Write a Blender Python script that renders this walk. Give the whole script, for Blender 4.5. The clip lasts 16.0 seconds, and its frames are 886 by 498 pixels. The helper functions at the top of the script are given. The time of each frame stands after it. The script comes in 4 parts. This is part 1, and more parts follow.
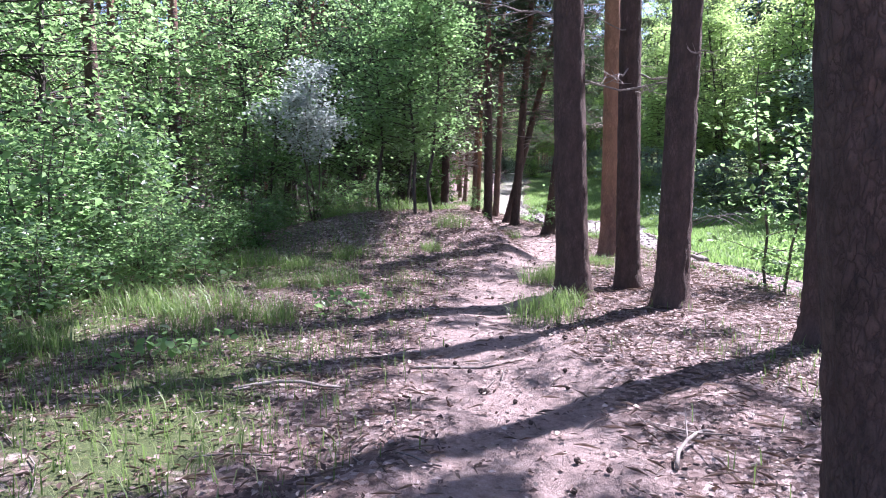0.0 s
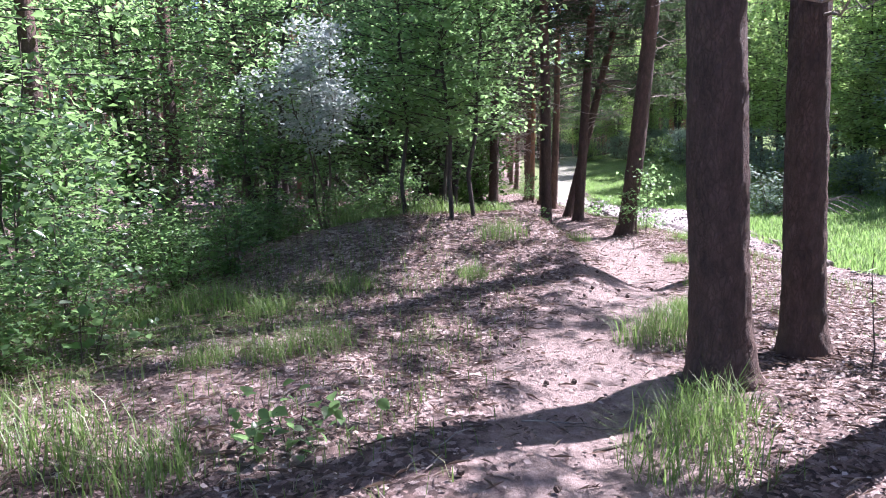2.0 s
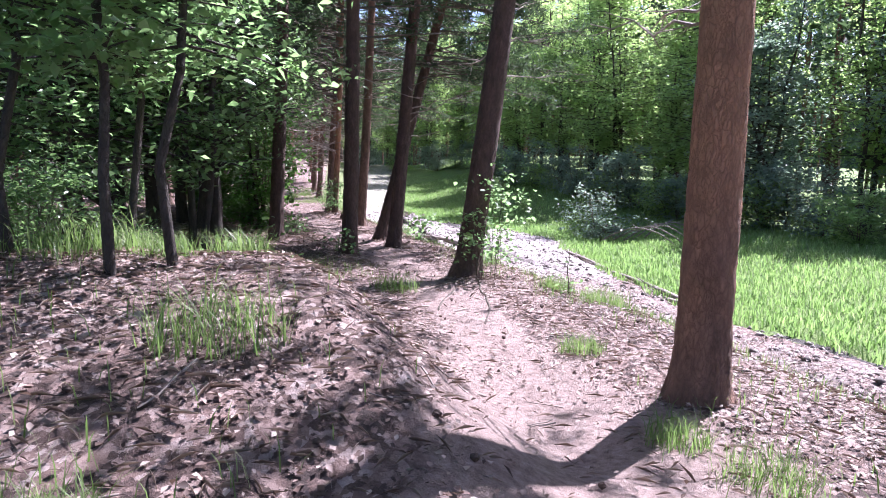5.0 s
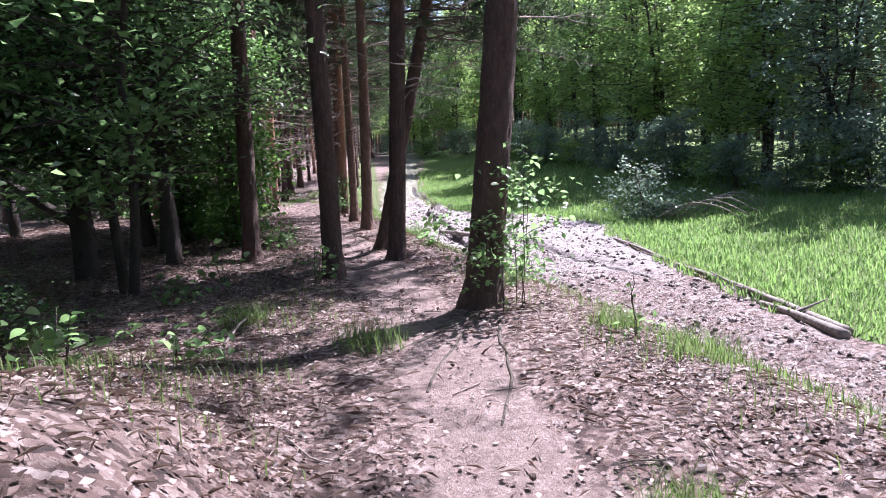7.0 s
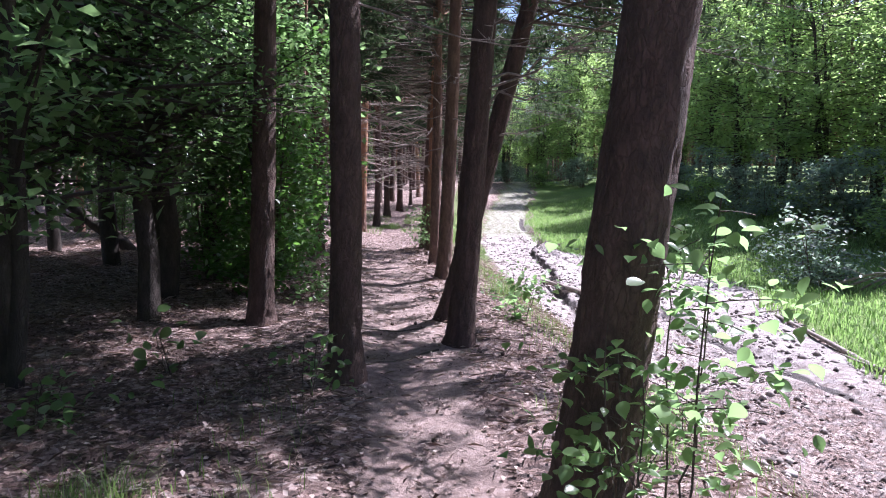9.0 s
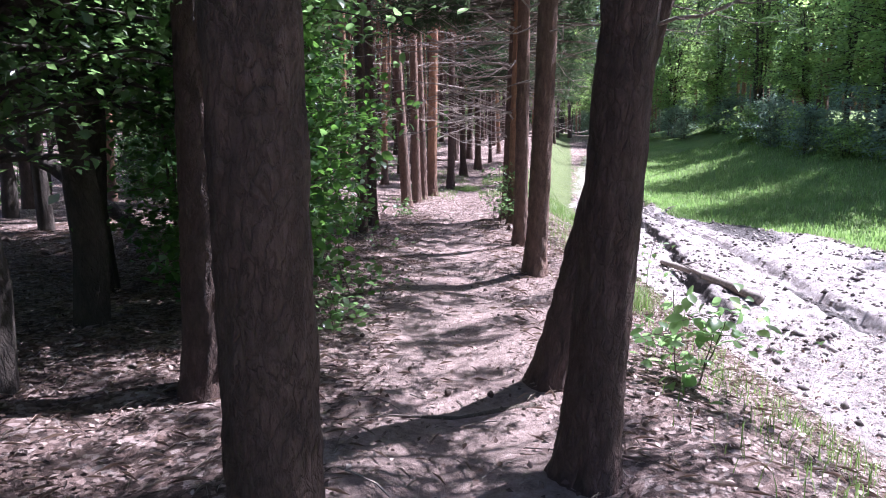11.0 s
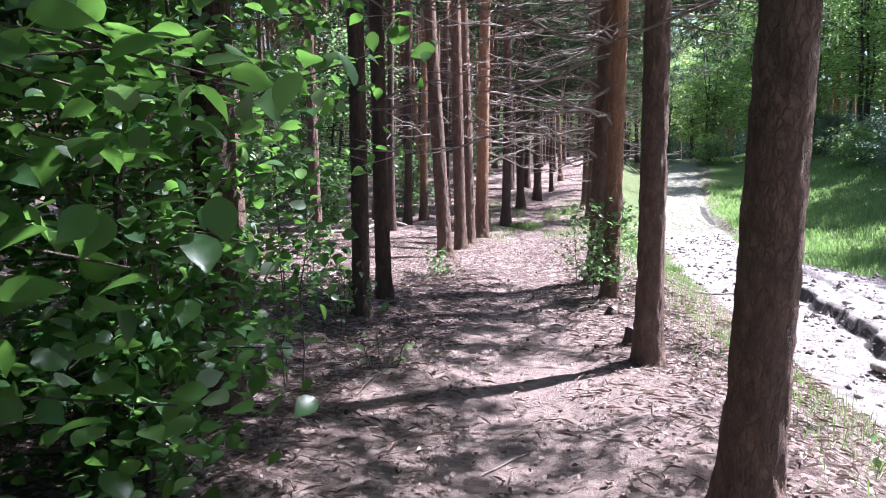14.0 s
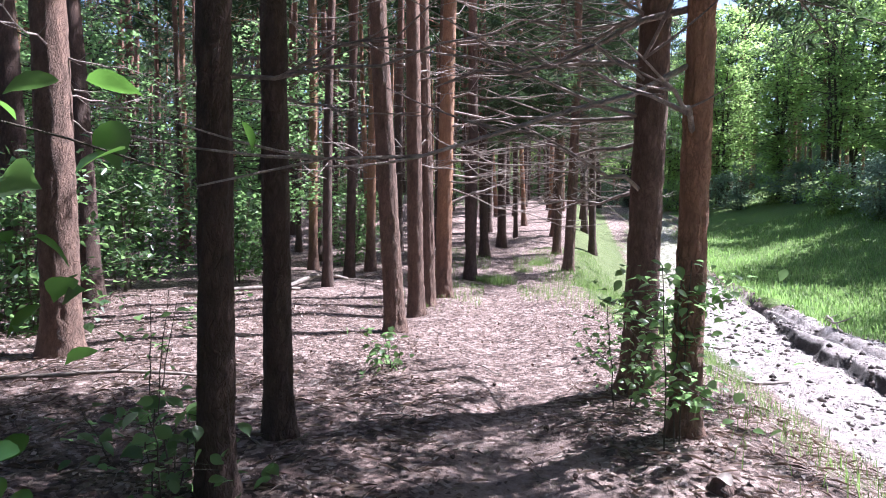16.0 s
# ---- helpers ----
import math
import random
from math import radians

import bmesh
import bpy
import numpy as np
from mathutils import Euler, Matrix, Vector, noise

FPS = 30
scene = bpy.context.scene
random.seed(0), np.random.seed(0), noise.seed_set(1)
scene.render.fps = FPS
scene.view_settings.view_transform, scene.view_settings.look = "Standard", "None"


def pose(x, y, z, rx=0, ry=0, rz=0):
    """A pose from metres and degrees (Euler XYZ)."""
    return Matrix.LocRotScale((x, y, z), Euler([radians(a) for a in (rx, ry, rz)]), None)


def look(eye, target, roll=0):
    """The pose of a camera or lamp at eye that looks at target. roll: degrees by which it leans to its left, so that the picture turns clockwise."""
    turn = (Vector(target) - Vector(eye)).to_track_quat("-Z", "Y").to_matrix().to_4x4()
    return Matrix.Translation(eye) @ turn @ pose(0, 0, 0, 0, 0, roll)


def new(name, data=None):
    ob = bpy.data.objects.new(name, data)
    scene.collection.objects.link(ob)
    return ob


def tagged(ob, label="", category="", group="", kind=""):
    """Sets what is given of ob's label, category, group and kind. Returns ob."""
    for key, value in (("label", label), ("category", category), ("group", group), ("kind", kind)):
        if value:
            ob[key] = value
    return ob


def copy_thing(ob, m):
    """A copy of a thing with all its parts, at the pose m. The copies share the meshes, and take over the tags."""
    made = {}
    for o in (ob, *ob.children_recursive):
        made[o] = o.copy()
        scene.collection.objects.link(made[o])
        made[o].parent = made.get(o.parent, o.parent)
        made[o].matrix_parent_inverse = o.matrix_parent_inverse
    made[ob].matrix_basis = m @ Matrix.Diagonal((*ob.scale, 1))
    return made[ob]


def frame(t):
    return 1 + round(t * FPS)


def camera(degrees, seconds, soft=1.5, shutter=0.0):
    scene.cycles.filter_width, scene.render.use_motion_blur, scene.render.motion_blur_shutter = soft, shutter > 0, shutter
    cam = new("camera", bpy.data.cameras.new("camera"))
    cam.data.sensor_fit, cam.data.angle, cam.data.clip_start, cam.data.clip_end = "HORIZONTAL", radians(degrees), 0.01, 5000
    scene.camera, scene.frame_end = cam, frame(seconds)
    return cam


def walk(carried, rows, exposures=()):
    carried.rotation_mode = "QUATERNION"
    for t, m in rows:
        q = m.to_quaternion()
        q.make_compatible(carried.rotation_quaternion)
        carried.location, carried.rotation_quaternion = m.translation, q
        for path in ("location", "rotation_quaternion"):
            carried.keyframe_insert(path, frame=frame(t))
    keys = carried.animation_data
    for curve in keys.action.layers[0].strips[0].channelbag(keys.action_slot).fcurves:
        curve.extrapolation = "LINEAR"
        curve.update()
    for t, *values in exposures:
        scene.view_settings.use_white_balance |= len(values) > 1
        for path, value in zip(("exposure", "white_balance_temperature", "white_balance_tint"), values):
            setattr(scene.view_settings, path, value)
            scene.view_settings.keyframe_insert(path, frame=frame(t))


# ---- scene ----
cam = camera(68.0, 16.0, soft=1.0)
PATH = [
    (0, (-0.055, 0.677, 1.228), (0.118, 2.659, 1.026), 0.0),
    (0.5, (0.066, 1.501, 1.211), (0.271, 3.478, 0.981), -0.8),
    (1, (0.127, 2.193, 1.285), (0.198, 4.18, 1.067), -0.9),
    (1.5, (0.179, 2.937, 1.324), (0.261, 4.914, 1.032), -1.3),
    (2, (0.26, 3.706, 1.324), (0.277, 5.691, 1.081), -1.4),
    (2.5, (0.352, 4.468, 1.273), (0.328, 6.457, 1.066), 1.7),
    (3, (0.441, 5.194, 1.263), (0.595, 7.174, 1.033), -1.8),
    (3.5, (0.535, 5.901, 1.265), (0.746, 7.875, 1.023), -1.1),
    (4, (0.668, 6.678, 1.212), (1.043, 8.63, 0.992), -2.5),
    (4.5, (0.851, 7.452, 1.146), (1.384, 9.371, 0.97), -0.2),
    (4.7, (0.942, 7.817, 1.226), (1.527, 9.72, 1.029), 2.0),
    (6.8, (2.108, 10.396, 1.273), (2.674, 12.293, 0.987), -4.1),
    (7, (2.184, 10.64, 1.302), (2.654, 12.566, 1.038), -3.0),
    (7.5, (2.498, 11.425, 1.344), (2.944, 13.359, 1.097), -3.0),
    (8, (2.785, 12.178, 1.398), (3.075, 14.146, 1.192), -2.4),
    (8.2, (2.868, 12.424, 1.44), (3.077, 14.409, 1.306), -0.3),
    (10.3, (3.297, 16.06, 1.325), (3.268, 18.035, 1.015), -1.6),
    (10.5, (3.301, 16.345, 1.363), (3.202, 18.317, 1.046), -0.9),
    (11, (3.261, 17.087, 1.367), (3.16, 19.06, 1.059), -0.6),
    (11.5, (3.272, 17.742, 1.298), (3.084, 19.708, 0.986), -2.3),
    (12, (3.236, 18.542, 1.291), (2.944, 20.507, 1.055), 1.9),
    (12.5, (3.205, 19.366, 1.299), (2.976, 21.335, 1.034), 0.0),
    (13, (3.119, 20.035, 1.351), (2.818, 22.0, 1.128), 0.7),
    (13.5, (3.068, 20.764, 1.354), (2.878, 22.739, 1.105), -2.1),
    (14, (3.038, 21.483, 1.346), (2.777, 23.453, 1.122), -1.0),
    (14.5, (2.983, 22.281, 1.353), (2.767, 24.259, 1.15), 0.2),
    (15, (2.928, 23.025, 1.336), (2.754, 25.008, 1.149), -1.2),
    (15.5, (2.767, 23.845, 1.331), (2.566, 25.831, 1.211), -0.2),
    (16, (2.667, 24.612, 1.32), (2.55, 26.606, 1.225), -0.1),
]
walk(cam, [(t, look(*p)) for t, *p in PATH], exposures=[(0, 1.98, 5650, 29), (3, 2.0, 5750, 26), (4.7, 2.0, 5650, 28), (7, 1.66, 5700, 26), (10.5, 1.82, 5550, 26), (12, 2.14, 5500, 20), (16, 1.98, 5600, 19)])

# ---------- world, sun ----------
SUN_AZ, SUN_EL = 61.0, 53.0          # degrees clockwise from +y, and above the horizon
world = bpy.data.worlds.new("sky")
scene.world = world
world.use_nodes = True
wn = world.node_tree
sky = wn.nodes.new("ShaderNodeTexSky")
sky.sky_type = 'NISHITA'
sky.sun_disc = False
sky.sun_elevation, sky.sun_rotation = radians(SUN_EL), radians(SUN_AZ)
sky.dust_density = 1.5
wn.links.new(sky.outputs[0], wn.nodes["Background"].inputs[0])
wn.nodes["Background"].inputs[1].default_value = 0.064
sun_dir = Vector((math.sin(radians(SUN_AZ)) * math.cos(radians(SUN_EL)),
                  math.cos(radians(SUN_AZ)) * math.cos(radians(SUN_EL)), math.sin(radians(SUN_EL))))
lamp = bpy.data.lights.new("sun", 'SUN')
lamp.energy, lamp.angle, lamp.color = 5.0, radians(0.55), (1.0, 0.95, 0.9)
sun = new("sun", lamp)
sun.matrix_world = look(sun_dir * 60, (0, 0, 0))

# ---------- materials ----------
def material(name):
    m = bpy.data.materials.new(name)
    m.use_nodes = True
    return m, m.node_tree, m.node_tree.nodes["Principled BSDF"]


def node(nt, kind, **values):
    n = nt.nodes.new(kind)
    for k, v in values.items():
        n.inputs[k].default_value = v
    return n


def ramp(nt, source, stops):
    r = nt.nodes.new("ShaderNodeValToRGB")
    els = r.color_ramp.elements
    els[0].position, els[0].color = stops[0][0], (*stops[0][1], 1)
    els[1].position, els[1].color = stops[-1][0], (*stops[-1][1], 1)
    for p, c in stops[1:-1]:
        e = els.new(p)
        e.color = (*c, 1)
    nt.links.new(source, r.inputs[0])
    return r.outputs[0]


def mixed(nt, factor, a, b):
    m = nt.nodes.new("ShaderNodeMix")
    m.data_type = 'RGBA'
    nt.links.new(factor, m.inputs[0])
    nt.links.new(a, m.inputs[6])
    nt.links.new(b, m.inputs[7])
    return m.outputs[2]


def noise_of(nt, vector, scale, detail=4.0, rough=0.6):
    n = node(nt, "ShaderNodeTexNoise", Scale=scale, Detail=detail, Roughness=rough)
    if vector is not None:
        nt.links.new(vector, n.inputs["Vector"])
    return n.outputs["Fac"]


def bump(nt, bsdf, height, strength, distance):
    b = node(nt, "ShaderNodeBump", Strength=strength, Distance=distance)
    nt.links.new(height, b.inputs["Height"])
    nt.links.new(b.outputs[0], bsdf.inputs["Normal"])


def leaf_material(name, stops, through_colour, mix=0.45, rough=0.45):
    """A leaf: its own colour by island, light coming through it."""
    m, nt, b = material(name)
    g = nt.nodes.new("ShaderNodeNewGeometry")
    c = ramp(nt, g.outputs["Random Per Island"], stops)
    nt.links.new(c, b.inputs["Base Color"])
    b.inputs["Roughness"].default_value = rough
    b.inputs["Specular IOR Level"].default_value = 0.42
    t = nt.nodes.new("ShaderNodeBsdfTranslucent")
    tint = nt.nodes.new("ShaderNodeMix")
    tint.data_type, tint.blend_type = 'RGBA', 'MIX'
    tint.inputs[0].default_value = 0.6
    tint.inputs[7].default_value = (*through_colour, 1)
    nt.links.new(c, tint.inputs[6])
    nt.links.new(tint.outputs[2], t.inputs["Color"])
    s = nt.nodes.new("ShaderNodeMixShader")
    s.inputs[0].default_value = mix
    nt.links.new(b.outputs[0], s.inputs[1])
    nt.links.new(t.outputs[0], s.inputs[2])
    nt.links.new(s.outputs[0], nt.nodes["Material Output"].inputs["Surface"])
    return m


LEAF = leaf_material("broad_leaf", [(0, (0.046, 0.1, 0.036)), (0.5, (0.085, 0.16, 0.06)), (0.9, (0.14, 0.225, 0.095)), (1, (0.34, 0.4, 0.3))], (0.43, 0.7, 0.26), 0.6, 0.28)
# darker copy of the broad leaf: shade put into its colour
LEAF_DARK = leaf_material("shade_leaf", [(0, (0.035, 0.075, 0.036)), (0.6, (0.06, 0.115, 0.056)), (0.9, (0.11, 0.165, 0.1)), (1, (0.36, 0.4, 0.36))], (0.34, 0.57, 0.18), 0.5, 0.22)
LEAF_BLUE = leaf_material("willow_leaf", [(0, (0.06, 0.09, 0.072)), (0.6, (0.1, 0.145, 0.115)), (1, (0.2, 0.25, 0.2))], (0.47, 0.64, 0.44), 0.54, 0.42)
EDGE_LEAF = leaf_material("edge_leaf", [(0, (0.055, 0.105, 0.042)), (0.6, (0.105, 0.17, 0.07)), (1, (0.2, 0.26, 0.13))], (0.62, 0.88, 0.28), 0.66, 0.36)
HAZEL = leaf_material("hazel_leaf", [(0, (0.03, 0.08, 0.028)), (0.6, (0.052, 0.12, 0.042)), (0.93, (0.09, 0.165, 0.065)), (1, (0.3, 0.36, 0.28))], (0.26, 0.56, 0.08), 0.44, 0.34)
SILVER = leaf_material("silver_leaf", [(0, (0.2, 0.26, 0.22)), (0.6, (0.36, 0.42, 0.4)), (1, (0.55, 0.58, 0.6))], (0.6, 0.66, 0.6), 0.5, 0.35)
NEEDLE = leaf_material("pine_needle", [(0, (0.03, 0.055, 0.03)), (0.6, (0.05, 0.085, 0.045)), (1, (0.08, 0.11, 0.06))], (0.12, 0.2, 0.07), 0.35, 0.6)
GRASS = leaf_material("grass_blade", [(0, (0.08, 0.14, 0.035)), (0.6, (0.13, 0.21, 0.05)), (0.85, (0.2, 0.26, 0.1)), (1, (0.34, 0.34, 0.2))], (0.28, 0.44, 0.12), 0.45, 0.45)
FIELD_GRASS = leaf_material("field_grass", [(0, (0.09, 0.17, 0.045)), (0.6, (0.155, 0.26, 0.075)), (0.9, (0.26, 0.35, 0.14)), (1, (0.44, 0.46, 0.27))], (0.36, 0.58, 0.16), 0.5, 0.5)
STRAW = leaf_material("dry_straw", [(0, (0.16, 0.11, 0.085)), (0.6, (0.36, 0.28, 0.23)), (1, (0.58, 0.5, 0.43))], (0.5, 0.4, 0.3), 0.1, 0.7)
LITTER = leaf_material("dead_leaf", [(0, (0.04, 0.026, 0.022)), (0.3, (0.09, 0.057, 0.046)), (0.6, (0.18, 0.12, 0.1)), (0.85, (0.31, 0.23, 0.195)), (1, (0.52, 0.43, 0.38))], (0.35, 0.22, 0.14), 0.15, 0.6)


def bark(name, low, high, change, spread):
    """Pine bark: grey-brown plates below, thin orange bark from the height `change` up."""
    m, nt, b = material(name)
    tc = nt.nodes.new("ShaderNodeTexCoord")
    mp = node(nt, "ShaderNodeMapping", Scale=(1.0, 1.0, 0.45))
    nt.links.new(tc.outputs["Object"], mp.inputs[0])
    vor = node(nt, "ShaderNodeTexVoronoi", Scale=30.0)
    vor.feature = 'DISTANCE_TO_EDGE'
    wob = noise_of(nt, mp.outputs[0], 16.0, 5)
    add = nt.nodes.new("ShaderNodeVectorMath")
    add.operation = 'MULTIPLY_ADD'
    add.inputs[1].default_value = (0.13, 0.13, 0.13)
    nt.links.new(wob, add.inputs[0])
    nt.links.new(mp.outputs[0], add.inputs[2])
    nt.links.new(add.outputs[0], vor.inputs["Vector"])
    n1 = noise_of(nt, mp.outputs[0], 14.0, 8, 0.7)
    n2 = noise_of(nt, tc.outputs["Object"], 1.6, 3)
    fine = noise_of(nt, mp.outputs[0], 70.0, 4, 0.7)
    cl = ramp(nt, n1, [(0.3, tuple(v * 0.45 for v in low)), (0.52, low), (0.75, tuple(min(v * 1.7, 1) for v in low))])
    ch = ramp(nt, n1, [(0.3, tuple(v * 0.6 for v in high)), (0.55, high), (0.78, tuple(min(v * 1.4, 1) for v in high))])
    crack = ramp(nt, vor.outputs["Distance"], [(0.0, (0.4, 0.36, 0.34)), (0.1, (0.82, 0.8, 0.79)), (0.35, (1, 1, 1))])
    sep = nt.nodes.new("ShaderNodeSeparateXYZ")
    nt.links.new(tc.outputs["Object"], sep.inputs[0])
    h = nt.nodes.new("ShaderNodeMath")
    h.operation = 'MULTIPLY_ADD'
    h.inputs[1].default_value = 2.5
    nt.links.new(n2, h.inputs[0])
    nt.links.new(sep.outputs["Z"], h.inputs[2])
    mr = node(nt, "ShaderNodeMapRange", **{"From Min": change + 1.2, "From Max": change + 1.2 + spread})
    nt.links.new(h.outputs[0], mr.inputs[0])
    c = mixed(nt, mr.outputs[0], cl, ch)
    mul = nt.nodes.new("ShaderNodeMix")
    mul.data_type, mul.blend_type = 'RGBA', 'MULTIPLY'
    some = node(nt, "ShaderNodeMapRange", **{"From Min": 0.35, "From Max": 0.7, "To Min": 0.05, "To Max": 0.85})
    nt.links.new(noise_of(nt, mp.outputs[0], 7.0, 4, 0.6), some.inputs[0])
    nt.links.new(some.outputs[0], mul.inputs[0])
    nt.links.new(c, mul.inputs[6])
    nt.links.new(crack, mul.inputs[7])
    nt.links.new(mul.outputs[2], b.inputs["Base Color"])
    b.inputs["Roughness"].default_value = 0.85
    hh = nt.nodes.new("ShaderNodeMath")
    hh.operation = 'ADD'
    nt.links.new(crack, hh.inputs[0])
    nt.links.new(fine, hh.inputs[1])
    bump(nt, b, hh.outputs[0], 0.9, 0.014)
    return m


BARK = bark("pine_bark", (0.115, 0.072, 0.058), (0.28, 0.145, 0.1), 3.2, 3.0)
BARK_BROWN = bark("brown_pine_bark", (0.19, 0.118, 0.09), (0.33, 0.18, 0.12), 2.4, 3.0)
BARK_ORANGE = bark("orange_pine_bark", (0.19, 0.112, 0.084), (0.42, 0.225, 0.135), 0.2, 1.6)
BARK_DARK = bark("broadleaf_bark", (0.075, 0.06, 0.05), (0.09, 0.07, 0.055), 30.0, 2.0)
BARK_GREY = bark("sapling_bark", (0.13, 0.105, 0.08), (0.15, 0.12, 0.09), 30.0, 2.0)


def wood_material():
    m, nt, b = material("weathered_wood")
    tc = nt.nodes.new("ShaderNodeTexCoord")
    n = noise_of(nt, tc.outputs["Object"], 18.0, 8, 0.7)
    nt.links.new(ramp(nt, n, [(0.3, (0.1, 0.08, 0.07)), (0.55, (0.26, 0.22, 0.19)), (0.8, (0.42, 0.38, 0.34))]), b.inputs["Base Color"])
    b.inputs["Roughness"].default_value = 0.8
    bump(nt, b, n, 0.5, 0.01)
    return m


WOOD = wood_material()


def cone_material():
    m, nt, b = material("pine_cone")
    n = noise_of(nt, None, 60.0, 4)
    nt.links.new(ramp(nt, n, [(0.3, (0.03, 0.02, 0.016)), (0.7, (0.11, 0.07, 0.05))]), b.inputs["Base Color"])
    b.inputs["Roughness"].default_value = 0.8
    return m


CONE = cone_material()
DEADWOOD = bark("dead_branch_bark", (0.36, 0.3, 0.265), (0.38, 0.31, 0.27), 30.0, 2.0)
CLOD = leaf_material("clod", [(0, (0.05, 0.04, 0.036)), (0.5, (0.2, 0.17, 0.155)), (1, (0.45, 0.4, 0.37))], (0.1, 0.1, 0.1), 0.0, 0.9)


def ground_material():
    m, nt, b = material("forest_floor")
    tc = nt.nodes.new("ShaderNodeTexCoord")
    P = tc.outputs["Object"]
    n_big = noise_of(nt, P, 0.9, 5)
    n_mid = noise_of(nt, P, 7.0, 6, 0.65)
    n_fine = noise_of(nt, P, 55.0, 6, 0.75)
    n_grain = noise_of(nt, P, 190.0, 3, 0.7)
    cells = node(nt, "ShaderNodeTexVoronoi", Scale=30.0, Randomness=1.0)
    warp = nt.nodes.new("ShaderNodeVectorMath")
    warp.operation = 'MULTIPLY_ADD'
    warp.inputs[1].default_value = (0.05, 0.05, 0.05)
    nt.links.new(n_fine, warp.inputs[0])
    nt.links.new(P, warp.inputs[2])
    nt.links.new(warp.outputs[0], cells.inputs["Vector"])
    one = nt.nodes.new("ShaderNodeSeparateColor")
    nt.links.new(cells.outputs["Color"], one.inputs[0])
    pick = nt.nodes.new("ShaderNodeMath")
    pick.operation = 'MULTIPLY_ADD'
    pick.inputs[1].default_value = 0.55
    nt.links.new(one.outputs[0], pick.inputs[0])
    patch = nt.nodes.new("ShaderNodeMath")
    patch.operation = 'MULTIPLY_ADD'
    patch.inputs[1].default_value = 0.9
    patch.inputs[2].default_value = -0.2
    nt.links.new(noise_of(nt, P, 4.0, 6, 0.7), patch.inputs[0])
    nt.links.new(patch.outputs[0], pick.inputs[2])
    litter = ramp(nt, pick.outputs[0], [(0.2, (0.05, 0.033, 0.028)), (0.36, (0.105, 0.066, 0.055)), (0.52, (0.215, 0.142, 0.12)), (0.68, (0.36, 0.265, 0.232)), (0.85, (0.56, 0.46, 0.42))])
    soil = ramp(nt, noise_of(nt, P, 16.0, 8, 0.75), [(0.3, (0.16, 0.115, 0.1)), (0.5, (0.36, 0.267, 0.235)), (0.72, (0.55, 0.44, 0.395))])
    mud = ramp(nt, n_mid, [(0.28, (0.16, 0.135, 0.125)), (0.5, (0.42, 0.37, 0.35)), (0.7, (0.58, 0.53, 0.52))])
    turf = ramp(nt, n_fine, [(0.3, (0.05, 0.075, 0.022)), (0.55, (0.12, 0.16, 0.045)), (0.75, (0.26, 0.25, 0.1))])
    field = ramp(nt, n_fine, [(0.3, (0.07, 0.13, 0.025)), (0.7, (0.2, 0.3, 0.06))])

    def mask(name, soft):
        a = nt.nodes.new("ShaderNodeAttribute")
        a.attribute_name = name
        s = nt.nodes.new("ShaderNodeMath")
        s.operation = 'MULTIPLY_ADD'
        s.inputs[1].default_value = soft
        nt.links.new(n_mid, s.inputs[0])
        nt.links.new(a.outputs["Fac"], s.inputs[2])
        r = node(nt, "ShaderNodeMapRange", **{"From Min": 0.4 + soft / 2, "From Max": 0.6 + soft / 2})
        nt.links.new(s.outputs[0], r.inputs[0])
        return r.outputs[0]
    c = mixed(nt, mask("turf", 1.0), litter, turf)
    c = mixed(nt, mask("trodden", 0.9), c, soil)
    c = mixed(nt, mask("field", 0.5), c, field)
    c = mixed(nt, mask("mud", 0.5), c, mud)
    # darker mud tone, laid on by its own mask
    dark_mud_tone = ramp(nt, n_mid, [(0.3, (0.03, 0.026, 0.024)), (0.7, (0.11, 0.095, 0.09))])
    c = mixed(nt, mask("dark_mud", 0.7), c, dark_mud_tone)
    stain = ramp(nt, n_big, [(0.35, (0.72, 0.68, 0.68)), (0.65, (1, 1, 1))])
    mul = nt.nodes.new("ShaderNodeMix")
    mul.data_type, mul.blend_type = 'RGBA', 'MULTIPLY'
    mul.inputs[0].default_value = 0.6
    nt.links.new(c, mul.inputs[6])
    nt.links.new(stain, mul.inputs[7])
    nt.links.new(mul.outputs[2], b.inputs["Base Color"])
    b.inputs["Roughness"].default_value = 0.9
    h = nt.nodes.new("ShaderNodeMath")
    h.operation = 'MULTIPLY_ADD'
    h.inputs[1].default_value = 0.4
    nt.links.new(n_grain, h.inputs[0])
    nt.links.new(n_fine, h.inputs[2])
    h2 = nt.nodes.new("ShaderNodeMath")
    h2.operation = 'ADD'
    nt.links.new(h.outputs[0], h2.inputs[0])
    nt.links.new(n_mid, h2.inputs[1])
    bump(nt, b, h2.outputs[0], 0.9, 0.045)
    return m


GROUND = ground_material()


def far_material():
    m, nt, b = material("far_woods")
    tc = nt.nodes.new("ShaderNodeTexCoord")
    mp = node(nt, "ShaderNodeMapping", Scale=(1, 1, 0.35))
    nt.links.new(tc.outputs["Object"], mp.inputs[0])
    n = noise_of(nt, mp.outputs[0], 0.9, 8, 0.75)
    nt.links.new(ramp(nt, n, [(0.32, (0.02, 0.03, 0.018)), (0.5, (0.06, 0.085, 0.04)), (0.7, (0.14, 0.17, 0.09))]), b.inputs["Base Color"])
    b.inputs["Roughness"].default_value = 1.0
    return m


FAR = far_material()

